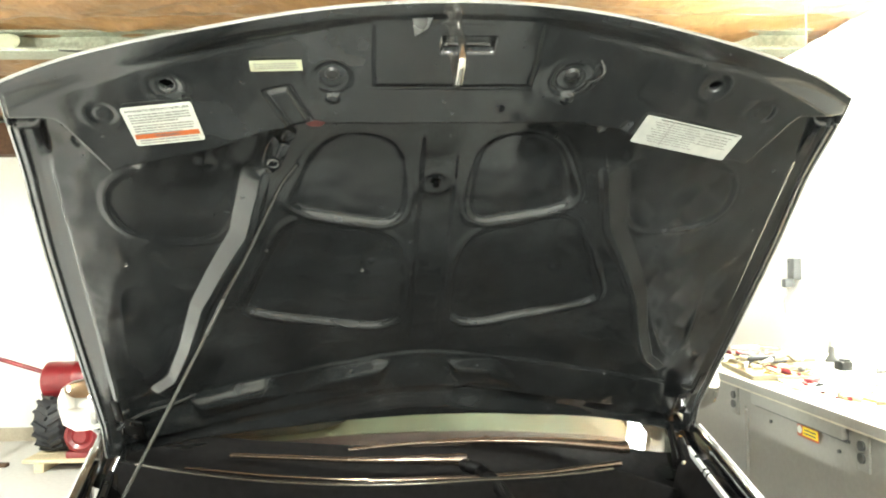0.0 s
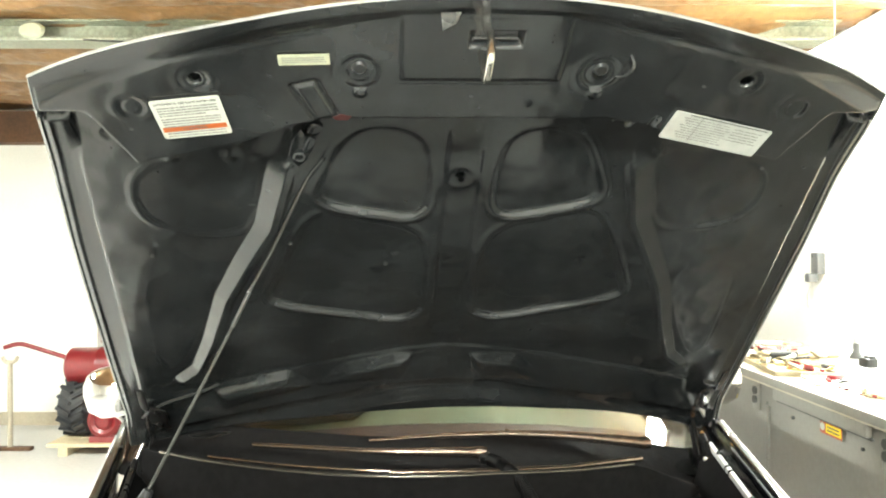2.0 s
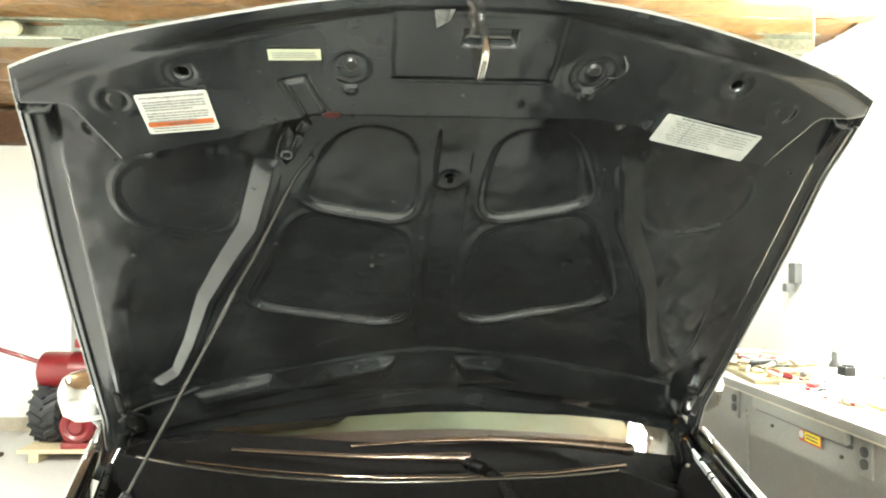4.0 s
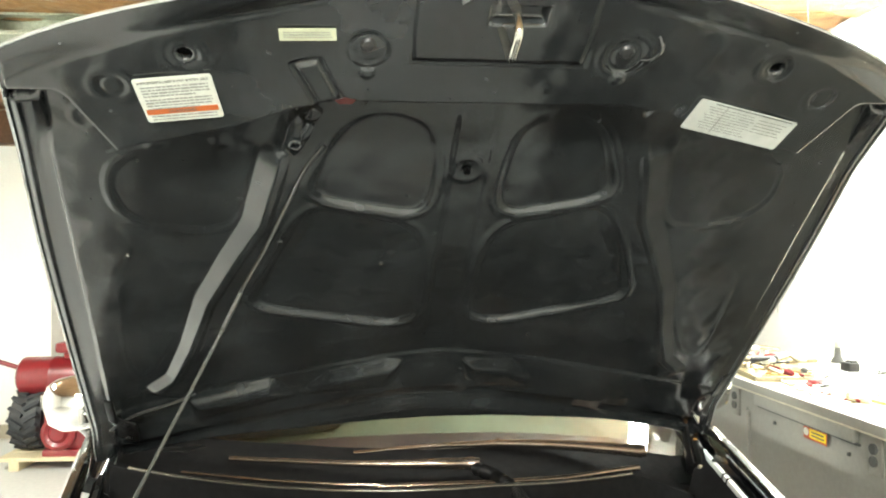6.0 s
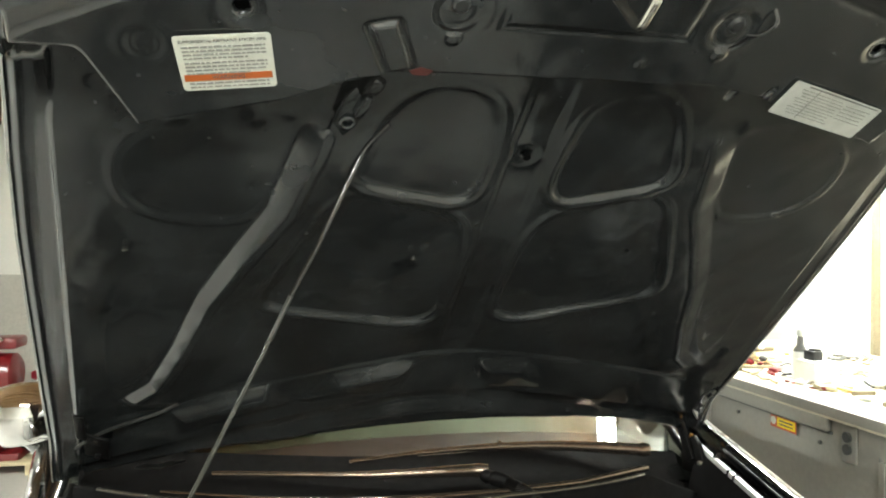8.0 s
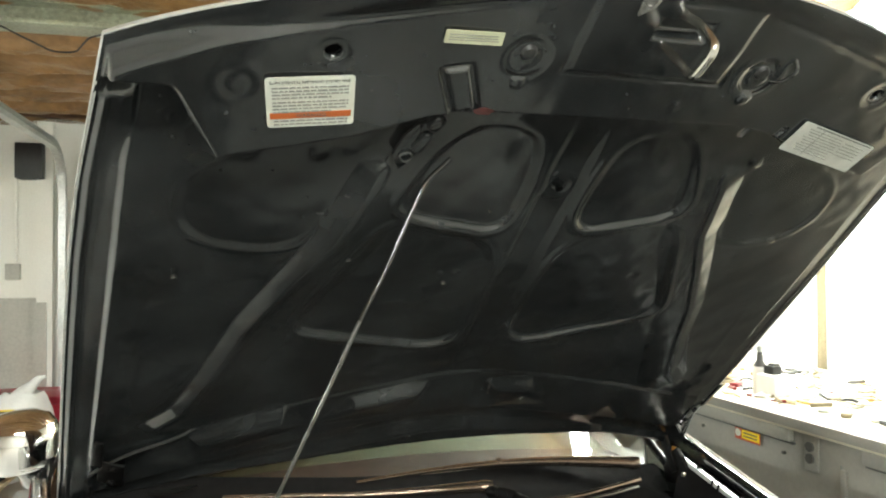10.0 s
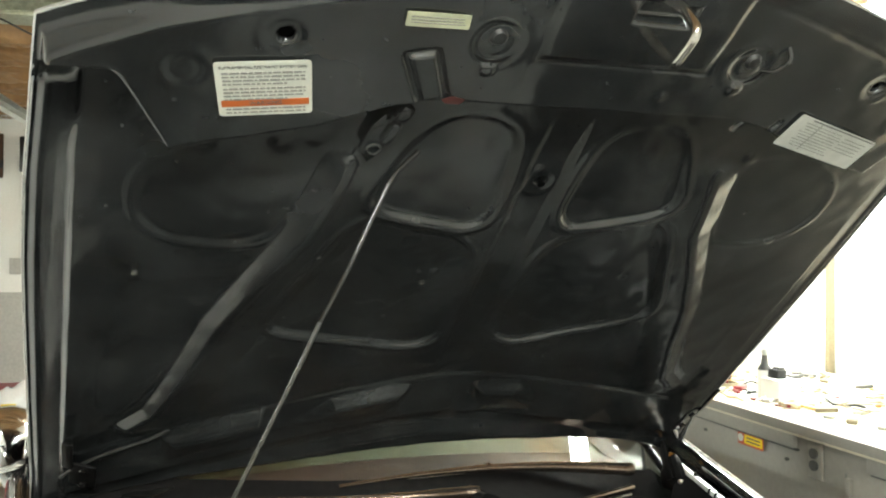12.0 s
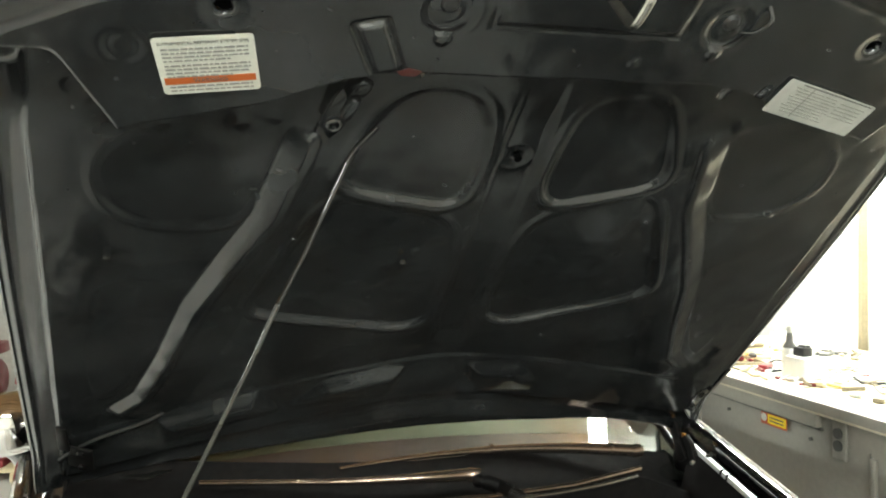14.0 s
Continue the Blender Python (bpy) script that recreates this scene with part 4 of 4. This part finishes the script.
    part("windscreen", sheet([[windscreen_point(-1 + 2 * i / n, -0.09 + 1.09 * j / n) for i in range(n + 1)] for j in range(n + 1)], 0.005), GLASS, car, "curved windscreen glass reflecting the ceiling").visible_shadow = False
    part("dashboard", sheet([[(-0.62 + 1.24 * i / 8, 2.050 + 0.08 * ((i - 4) / 4) ** 2 + 0.370 * j / 4, 0.85 + 0.035 * math.sin(j * 0.7) - 0.06 * ((i - 4) / 4) ** 2) for i in range(9)] for j in range(5)], 0.01), DASH, car, "pale greenish dashboard top")
    part("dash_reflection", sheet([[(-0.62 + 1.24 * i / 8, 1.85 + 0.08 * ((i - 4) / 4) ** 2 + 0.198 * j / 3, 0.850 - 0.06 * ((i - 4) / 4) ** 2) for i in range(9)] for j in range(4)], 0.006), DASH_REFLECTION, car, "red brown sheet in place of the ceiling's reflection in the glass")
    part("instrument_cowl", prism([(-0.60, 0.842), (-0.42, 0.842), (-0.28, 0.844), (-0.225, 0.850), (-0.19, 0.857), (-0.15, 0.872), (-0.12, 0.886), (-0.085, 0.912), (-0.10, 0.965), (-0.30, 0.99), (-0.58, 0.97)], -0.22, 0.0, pose(0, 2.09, 0, 90, 0, 0), 0.006), CABIN, car, "dark rounded instrument cowl")
    part("roof", sheet([[(-0.56 + 1.12 * i / 8, 2.72 + 1.3 * j / 6, 1.275 + 0.06 * math.sin(math.pi * (j + 0.6) / 7) - 0.03 * ((i - 4) / 4) ** 2) for i in range(9)] for j in range(7)], 0.006), CAR_PAINT, car)
    part("cabin_rear", box((0.04, 3.9, 0.75), (1.28, 0.05, 0.95), 0.02), CABIN, car)
    part("front_panel", box((0, 0.70, 0.50), (1.3, 0.08, 0.34), 0.03), CAR_PAINT, car)
    part("rear_deck", box((0, 4.15, 0.55), (1.5, 0.5, 0.6), 0.06), CAR_PAINT, car)
    for sx in (-1, 1):
        for y in (1.05, 3.55):
            wheel = part("wheel", lathe([(0.17, -0.09), (0.27, -0.095), (0.295, -0.07), (0.295, 0.07), (0.27, 0.095), (0.17, 0.09)], 36, pose(sx * 0.585, y, 0.295, 0, 90, 0)), TYRE, car)
            part("rim", lathe([(0.0, 0.02), (0.05, 0.03), (0.16, 0.0), (0.175, 0.03), (0.175, -0.03)], 30, pose(sx * 0.635, y, 0.295, 0, sx * 90, 0), cap=False), STEEL, wheel)


def build_prop_rod():
    rod = thing("prop_rod", Matrix(), "thin steel prop rod holding the hood open", "prop rod")
    a, b = Vector((-0.2030, 1.1663, 1.371)), Vector((-0.3905, 1.1537, 0.995))
    foot = b + (b - a) * 0.40
    part("rod", tube([a.lerp(foot, 0.24), a.lerp(foot, 0.36) + Vector((0.0015, 0, 0)), b], 0.0023, 10), ROD_STEEL, rod, "dull steel rod")
    part("grip", tube(rounded_path([a + Vector((0.028, -0.018, 0.035)), a + Vector((0.006, 0, 0.012)), a.lerp(foot, 0.02), a.lerp(foot, 0.16) + Vector((0.002, 0, 0)), a.lerp(foot, 0.25)], 0.012), 0.0028, 10), GLOSS_PLASTIC, rod, "black rubber grip sleeve")
    # Foot height fits the camera's view; the bracket below is added.
    part("foot_clip", join(tube([b.lerp(a, 0.012), b + (b - a) * 0.05], (0.006, 0.0095), 12), box(b + (b - a) * 0.06, (0.022, 0.016, 0.022), 0.004)), BLACK_PLASTIC, rod, "black rubber foot clip")
    part("bracket", tube(rounded_path([b + (b - a) * 0.06, b + (b - a) * 0.25, (-0.54, 1.22, 0.80), (-0.575, 1.24, 0.74)], 0.03), 0.007, 10), BLACK_PLASTIC, rod, "added bracket under the rod's foot, which fits the camera's view")


build_car()
build_prop_rod()


# ---- the bench ----
BENCH = GARAGE @ pose(1.017, 2.35, 0, 0, 0, 2) @ pose(0, -2.35, 0)     # a little askew to the wall
BTOP = 0.858


def build_bench():
    d = 0.775
    y0, y1 = 0.75, 3.35
    bench = thing("steel_bench", BENCH, "grey enamelled steel workbench with drawers along the wall", "workbench")
    part("carcass", box((d / 2, (y0 + y1) / 2, 0.4185), (d - 0.01, y1 - y0, 0.837), 0.004), DESK_GREY, bench)
    part("top", box((d / 2 - 0.01, (y0 + y1) / 2, BTOP - 0.018), (d + 0.03, y1 - y0 + 0.02, 0.036), 0.006), DESK_TOP, bench, "worn pale bench top with a grey metal edge")
    part("edge_strip", box((-0.028, (y0 + y1) / 2, BTOP - 0.013), (0.006, y1 - y0 + 0.02, 0.028), 0.002), DESK_GREY, bench)
    for ya, yb in ((2.175, 2.69), (1.40, 1.93)):
        part("drawer_front", box((-0.008, (ya + yb) / 2, 0.808), (0.024, yb - ya, 0.050), 0.009), DESK_GREY, bench, "long grey drawer front")
        # Dark bar painted in for the shade under the drawer.
        part("drawer_shade", box((0.003, (ya + yb) / 2, 0.779), (0.012, yb - ya, 0.007), 0.001), INK, bench)
    for yy in (2.012, 2.77, 1.25):
        part("panel_seam", box((0.004, yy, 0.38), (0.006, 0.004, 0.76), 0.001), INK_GREY, bench)
        part("panel_edge", box((0.0, yy - 0.012, 0.38), (0.010, 0.018, 0.74), 0.002), DESK_GREY, bench)
    for yy in (2.110, 2.842):
        part("socket_plate", box((0.001, yy, 0.768), (0.008, 0.05, 0.10), 0.003), DESK_GREY, bench)
        for zz in (0.754, 0.786):
            part("socket", lathe([(0.0, 0), (0.014, 0.0), (0.014, 0.006), (0.011, 0.006)], 14, pose(-0.0105, yy, zz, 0, 90, 0), cap=False), INK, bench, "dark round power socket")
    for yy, zz in ((2.584, 0.746), (2.214, 0.745)):
        part("lock", lathe([(0.0055, 0.0), (0.0055, 0.006), (0.003, 0.007)], 10, pose(-0.006, yy, zz, 0, 90, 0)), INK, bench)
    st = thing("warning_sticker", BENCH @ pose(-0.0075, 2.36, 0.760), "small yellow and red sticker on the bench front", "sticker")
    part("sheet", box((0, 0, 0), (0.001, 0.112, 0.034)), RED_PRINT, st)
    part("yellow_field", box((-0.001, -0.014, 0.002), (0.001, 0.078, 0.026)), YELLOW, st)
    part("white_spot", lathe([(0.012, 0), (0.012, 0.001)], 14, pose(-0.001, 0.042, 0.003, 0, -90, 0)), PAPER, st)
    for i in range(2):
        part("print_line", box((-0.0018, -0.014, 0.007 - i * 0.010), (0.001, 0.060, 0.004)), INK, st)


def on_bench(x, y, z=0.0, turn=0.0):
    return BENCH @ pose(x, y, BTOP + z, 0, 0, turn)


def bottle(x, y, h, r, mat, label, cap_mat=None):
    ob = thing("bottle", on_bench(x, y), label, "bottle")
    part("body", lathe([(r * 0.92, 0), (r, 0.005), (r, h * 0.58), (r * 0.85, h * 0.68), (r * 0.4, h * 0.8), (r * 0.36, h * 0.9)], 18), mat, ob)
    part("cap", lathe([(r * 0.45, h * 0.88), (r * 0.45, h), (r * 0.38, h * 1.02)], 14), cap_mat or BLACK_PLASTIC, ob)


def build_clutter():
    rng = random.Random(9)
    ob = thing("spray_bottle", on_bench(0.145, 2.484), "white bottle with a dark grey neck on the bench", "bottle")
    part("body", lathe([(0.021, 0), (0.023, 0.004), (0.023, 0.085), (0.021, 0.094)], 18), WHITE_PLASTIC, ob)
    part("neck", lathe([(0.0215, 0.093), (0.018, 0.102), (0.011, 0.112), (0.0095, 0.140)], 18), BOTTLE, ob, "dark grey shoulder and neck")
    part("cap", lathe([(0.010, 0.140), (0.010, 0.154), (0.007, 0.160)], 14), PAPER_GREY, ob)
    bottle(0.30, 2.05, 0.12, 0.022, WHITE_PLASTIC, "white squeeze bottle on the bench", WHITE_PLASTIC)
    ob = solid("battery_pack", join(box((0, 0, 0.014), (0.034, 0.046, 0.028), 0.004), box((0.002, -0.004, 0.031), (0.024, 0.030, 0.008), 0.003)), BLACK_PLASTIC, on_bench(0.150, 2.432, 0.074, 0), "black boxy power tool battery pack on a white carton", "battery")
    for x, y, sx, sy, sz, mt, tn, lb in (
        (0.25, 2.95, 0.22, 0.14, 0.05, CARD, 15, "open tan cardboard tray on the bench"),
        (0.20, 2.62, 0.26, 0.20, 0.006, PAPER, -12, "loose white paper sheets on the bench"),
        (0.42, 2.45, 0.30, 0.22, 0.008, PAPER, 25, "loose white paper sheets on the bench"),
        (0.16, 2.62, 0.07, 0.03, 0.02, RED, 35, "red plastic tool case on the bench"),
        (0.55, 2.95, 0.18, 0.10, 0.07, WHITE_PLASTIC, 5, "white plastic box on the bench"),
        (0.30, 1.70, 0.24, 0.17, 0.012, PAPER, 8, "loose white paper sheets on the bench"),
        # Added carton lifts the battery pack to its height in the camera's view.
        (0.155, 2.425, 0.085, 0.080, 0.074, WHITE_PLASTIC, 4, "white carton added to hold up the battery pack"),
        (0.62, 2.2, 0.13, 0.16, 0.09, CARD, -8, "small closed cardboard box on the bench")):
        solid("paper_sheet" if mt is PAPER else "tool_case" if mt is RED else "storage_box", box((0, 0, sz / 2), (sx, sy, sz), min(0.004, sz * 0.3)), mt, on_bench(x, y, 0, tn), lb, "paper" if mt is PAPER else "box")
    # screwdrivers and pliers lying about
    for i, (x, y, tn, mt) in enumerate(((0.10, 2.55, 70, RED), (0.16, 2.42, 40, CARD), (0.12, 2.30, 95, CARD), (0.22, 2.20, 60, WHITE_PLASTIC), (0.12, 1.95, 80, BLACK_PLASTIC), (0.35, 2.62, 30, CARD), (0.18, 1.82, 100, YELLOW))):
        ob = thing("screwdriver", on_bench(x, y, 0.008, tn) @ Matrix.Scale(0.55, 4), "screwdriver with a coloured plastic handle on the bench", "screwdriver", group="tools on the bench")
        part("handle", lathe([(0.006, 0), (0.013, 0.006), (0.014, 0.05), (0.010, 0.085), (0.012, 0.1), (0.006, 0.105)], 12, pose(0, 0, 0, 0, 90, 0)), mt, ob)
        part("blade", tube([(0.1, 0, 0), (0.2, 0, -0.008)], 0.0035, 8), STEEL, ob, "thin steel blade")
    for i in range(5):
        x, y = rng.uniform(0.12, 0.5), rng.uniform(1.8, 2.95)
        pts = [(0.09 * math.cos(a * 0.7) * (1 - a * 0.03) + 0.03 * math.sin(a * 1.9 + i), 0.07 * math.sin(a * 0.7) * (1 - a * 0.03), 0.008 + 0.01 * abs(math.sin(a * 0.9 + i))) for a in range(16)]
        solid("cable", tube(pts, 0.0022, 6), (STRIP, AMBER, WHITE_PLASTIC, WHITE_PLASTIC, STRIP)[i], on_bench(x, y), "loosely coiled cable on the bench", "cable", group="cables on the bench")
    kinds = ((CARD, "small tan cardboard scrap on the bench"), (PAPER, "crumpled white paper on the bench"), (RED, "small red plastic part on the bench"), (STRIP, "small brown wooden part on the bench"), (WHITE_PLASTIC, "small white plastic part on the bench"), (BOTTLE, "small grey metal part on the bench"), (AMBER, "small amber plastic part on the bench"))
    for i in range(74):
        mt, lb = kinds[(i * 3 + rng.randrange(2)) % 7]
        sx, sy, sz = rng.uniform(0.015, 0.07), rng.uniform(0.008, 0.028), rng.uniform(0.004, 0.014)
        b = box((0, 0, 0), (sx, sy, sz), sz * 0.25)
        for v in b.verts:
            v.co.z += 0.12 * sx * noise.noise(Vector((v.co.x * 20, v.co.y * 20, i)))
        low = min(v.co.z for v in b.verts)
        bmesh.ops.translate(b, vec=(0, 0, -low), verts=b.verts)
        solid("bench_clutter", b, mt, on_bench(rng.uniform(0.08, 0.62), rng.uniform(1.55, 3.2), 0, rng.uniform(0, 180)), lb, "clutter", group="clutter on the bench")
    # shallow wooden tray heaped with small parts
    tray = thing("parts_tray", on_bench(0.12, 2.86, 0, -8), "shallow pale wooden tray heaped with small parts", "tray")
    part("base", box((0, 0, 0.003), (0.20, 0.36, 0.006), 0.001), CARD, tray)
    for c, d in (((-0.1, 0, 0.009), (0.005, 0.36, 0.018)), ((0.1, 0, 0.009), (0.005, 0.36, 0.018)), ((0, -0.18, 0.009), (0.20, 0.005, 0.018)), ((0, 0.18, 0.009), (0.20, 0.005, 0.018))):
        part("side", box(c, d, 0.002), STRIP, tray)
    mats = (RED, STRIP, CARD, PAPER, STRIP, BOTTLE, CARD, RUBBER, STRIP, PAPER)
    for i in range(64):
        h = rng.uniform(0.012, 0.03)
        b = box((0, 0, h / 2), (rng.uniform(0.03, 0.12), rng.uniform(0.006, 0.022), h * 0.7), h * 0.25, None, 1)
        solid("small_part", b, mats[i % 10], on_bench(0.12, 2.86, 0.010 + 0.0009 * i, 0) @ pose(rng.uniform(-0.10, 0.08), rng.uniform(-0.17, 0.15), 0, rng.uniform(-14, 14), rng.uniform(-14, 14), rng.uniform(0, 180)), "small mixed part heaped in the tray", "clutter", group="parts in the tray")
    # curled offcuts and leads near the front edge
    for i, (x, y, tn, mt, r) in enumerate(((0.05, 2.52, 80, CARD, 0.005), (0.12, 2.38, 60, STRIP, 0.006), (0.20, 2.42, 30, STRIP, 0.006), (0.28, 2.29, 95, RUBBER, 0.004), (0.15, 2.58, 75, RUBBER, 0.004), (0.56, 2.80, 10, BOTTLE, 0.007), (0.62, 2.74, 50, STRIP, 0.006), (0.08, 2.64, 110, STRIP, 0.004), (0.30, 2.90, 60, RUBBER, 0.004), (0.26, 2.70, 15, BOTTLE, 0.004), (0.35, 2.50, 130, STRIP, 0.004))):
        pts = [(0.013 * (k - 6), 0.014 * math.sin(k * 1.1 + i) + 0.006 * math.sin(k * 2.3 + 2 * i), r + 0.012 * max(0, math.sin(k * 0.8 + i * 1.7))) for k in range(13)]
        solid("curled_offcut", tube(rounded_path(pts, 0.006, 3), r, 6), mt, on_bench(x, y, 0, tn), "curled strip or lead lying on the bench", "offcut", group="offcuts on the bench")
    # thin black cable looped along the ceiling beam
    solid("ceiling_cable", tube(rounded_path([(-1.75, 3.60, 2.245), (-1.43, 3.66, 2.244), (-1.37, 3.815, 2.236), (-1.30, 3.96, 2.225), (-1.215, 3.98, 2.235), (-1.12, 3.76, 2.244), (-1.0, 3.645, 2.2435), (-0.6, 3.64, 2.2435)], 0.04), 0.004, 6), RUBBER, GARAGE, "thin black cable looped under the steel beam", "cable")
    # sockets on the wall with a hanging cord
    box_ob = thing("wall_socket", GARAGE @ pose(WALL_RIGHT, 4.05, 1.21), "grey surface socket box with plugs on the white wall", "socket")
    part("plate", box((-0.02, 0, 0), (0.04, 0.075, 0.11), 0.004), BOTTLE, box_ob)
    part("plug", box((-0.055, 0.0, -0.075), (0.05, 0.05, 0.045), 0.008), BOTTLE, box_ob)
    part("cord", tube([(-0.05, 0.0, -0.09), (-0.045, 0.06, -0.17), (-0.03, 0.08, -0.24)], 0.0025, 6), PAPER_GREY, box_ob)


build_bench()
build_clutter()


# ---- along the far wall ----
def build_tiller():
    ob = thing("garden_tiller", GARAGE @ pose(-2.27, 5.06, 0) @ Matrix.Scale(1.14, 4), "red walk-behind garden tiller with lugged tyres", "tiller")
    for x in (-0.16, 0.34):
        tyre = lathe([(0.08, -0.075), (0.128, -0.083), (0.147, -0.062), (0.150, 0.0), (0.147, 0.062), (0.128, 0.083), (0.08, 0.075)], 32, pose(x, 0, 0.238, 0, 90, 0))
        wheel = part("wheel", tyre, TYRE, ob, "black lugged tyre")
        for i in range(16):
            a = 2 * math.pi * i / 16
            for s in (-1, 1):
                m = pose(x, 0, 0.238) @ Matrix.Rotation(a + (0.19 if s > 0 else 0), 4, "X") @ Matrix.Translation((s * 0.038, 0, 0.152)) @ pose(0, 0, 0, 0, 0, s * 32)
                part("lug", box((0, 0, 0), (0.084, 0.020, 0.028)), TYRE, wheel, smooth=False).matrix_basis = m
        part("hub", lathe([(0.0, -0.10), (0.09, -0.09), (0.10, -0.06), (0.10, 0.06), (0.09, 0.09), (0.0, 0.10)], 20, pose(x, 0, 0.238, 0, 90, 0) @ Matrix.Scale(0.82, 4), cap=False), WHITE_PLASTIC, wheel)
    tank = lathe([(0.0, -0.235), (0.085, -0.23), (0.103, -0.215), (0.105, -0.2), (0.105, -0.06), (0.108, -0.055), (0.108, -0.045), (0.105, -0.04), (0.105, 0.2), (0.103, 0.215), (0.085, 0.23), (0, 0.235)], 28, pose(0.0, 0, 0.465, 0, 90, 0), cap=False)
    part("fuel_tank", tank, RED, ob, "red barrel shaped tank")
    part("cowl", join(box((0.11, 0.0, 0.625), (0.28, 0.16, 0.06), 0.02), box((0.04, 0, 0.59), (0.06, 0.12, 0.05), 0.01)), RED, ob)
    part("lever", tube([(0.12, -0.09, 0.58), (0.19, -0.12, 0.65), (0.16, -0.13, 0.68)], 0.012, 8), CHROME, ob, "bright metal lever")
    part("gearbox", join(box((0.08, -0.02, 0.22), (0.26, 0.30, 0.24), 0.03), box((0.12, -0.06, 0.075), (0.34, 0.24, 0.06), 0.015), box((0.06, 0.02, 0.34), (0.12, 0.16, 0.10), 0.02)), RED, ob, "red gearbox housing")
    part("starter_ring", lathe([(0.05, 0), (0.085, 0.0), (0.09, 0.02), (0.07, 0.03), (0.05, 0.02), (0.035, 0.035), (0.0, 0.036)], 24, pose(0.04, -0.165, 0.19, 90, 0, 0), cap=False), RED, ob)
    part("exhaust", lathe([(0.035, 0), (0.04, 0.01), (0.04, 0.07), (0.035, 0.08)], 16, pose(-0.03, -0.14, 0.31)), STEEL, ob)
    part("handle_bar", tube(rounded_path([(-0.22, 0.0, 0.50), (-0.34, -0.02, 0.545), (-0.50, -0.04, 0.60), (-0.58, -0.05, 0.575)], 0.05), 0.013, 10), RED, ob, "red tubular handle bar")
    part("skid", box((0.1, 0.02, 0.082), (0.30, 0.24, 0.022), 0.006), RED, ob)
    deck = thing("low_platform", GARAGE @ pose(-2.17, 5.06, 0), "low pale wooden platform under the tiller", "platform")
    for k in range(3):
        part("board", box((0, -0.16 + 0.16 * k, 0.068), (0.80, 0.15, 0.022), 0.003), CARD, deck)
    for k in (-0.3, 0.3):
        part("runner", box((k, 0, 0.0285), (0.06, 0.46, 0.057), 0.003), CARD, deck)
    st = thing("support_stand", GARAGE @ pose(-2.88, 4.98, 0), "thin tan metal stand under the tiller handle", "stand")
    part("post", tube([(0, 0, 0.0), (0, 0, 0.57)], 0.016, 10), TAN, st)
    part("yoke", tube(rounded_path([(-0.05, 0, 0.60), (-0.03, 0, 0.565), (0.03, 0, 0.565), (0.05, 0, 0.60)], 0.02), 0.012, 8), TAN, st)
    part("foot", box((0.03, 0, 0.012), (0.22, 0.05, 0.024), 0.005), WOOD_DARK, st)


def build_far_things():
    chest = thing("red_chest", GARAGE @ pose(-1.62, 5.75, 0), "low dark red steel chest against the wall", "chest")
    part("body", box((0, 0, 0.205), (0.96, 0.40, 0.41), 0.012), RED_DARK, chest)
    part("lid", box((0, -0.005, 0.435), (0.98, 0.42, 0.05), 0.012), RED_DARK, chest)
    part("handle", tube(rounded_path([(-0.12, -0.205, 0.30), (-0.12, -0.24, 0.30), (0.12, -0.24, 0.30), (0.12, -0.205, 0.30)], 0.02), 0.008, 8), STEEL, chest)
    # plastic bag slumped in front of the chest
    rows = []
    for j in range(13):
        v = j / 12
        row = []
        for i in range(25):
            a = 2 * math.pi * i / 24
            r = (0.17 * math.sin(math.pi * min(0.95, v * 0.8 + 0.12)) ** 0.7 + 0.02) * (1 + 0.25 * noise.noise(Vector((math.cos(a) * 1.5, math.sin(a) * 1.5, v * 3))))
            row.append((r * math.cos(a) * 1.3 + 0.16 * v * v, r * math.sin(a) * 0.8, 0.58 * v + 0.02 * noise.noise(Vector((a, v * 4, 1)))))
        rows.append(row)
    bag = thing("plastic_bag", GARAGE @ pose(-1.93, 5.36, -0.055), "crumpled white plastic bag with a yellow print", "bag")
    part("sack", sheet(rows), WHITE_PLASTIC, bag)
    part("twisted_top", tube(rounded_path([(0.12, 0, 0.53), (0.19, 0, 0.60), (0.235, 0, 0.655), (0.275, 0, 0.665)], 0.04), (0.055, 0.05, 0.045, 0.04, 0.036, 0.032, 0.028, 0.026, 0.024, 0.022, 0.02, 0.018, 0.014, 0.010), 10), WHITE_PLASTIC, bag)
    part("print_patch", box((0.10, -0.135, 0.48), (0.08, 0.004, 0.04), 0.001), YELLOW, bag)
    # things on the wall by the door
    s = thing("light_switch", GARAGE @ pose(-2.02, WALL_FAR, 1.24), "grey surface box with conduit on the wall", "switch box")
    part("box", box((0, -0.02, 0), (0.09, 0.04, 0.11), 0.004), GREY_WALL, s)
    part("conduit", tube([(0.02, -0.02, 0.05), (0.02, -0.02, 0.80)], 0.01, 8), WHITE_WALL, s)
    o = thing("door_opener", GARAGE @ pose(-1.90, WALL_FAR, 1.99), "black bracket box high on the wall beside the door", "bracket")
    part("box", box((0, -0.07, 0), (0.17, 0.14, 0.24), 0.008), BLACK_PLASTIC, o)
    h = thing("wall_hook", GARAGE @ pose(-2.17, WALL_FAR, 1.9), "black metal hook hung on the wall", "hook")
    part("plate", box((0, -0.01, 0.09), (0.1, 0.02, 0.3), 0.004), WOOD_DARK, h)
    part("arm", tube(rounded_path([(-0.05, -0.02, 0.0), (-0.05, -0.10, 0.0), (0.07, -0.10, 0.0), (0.07, -0.10, 0.05)], 0.02), 0.01, 8), BLACK_PLASTIC, h)


build_tiller()
build_far_things()
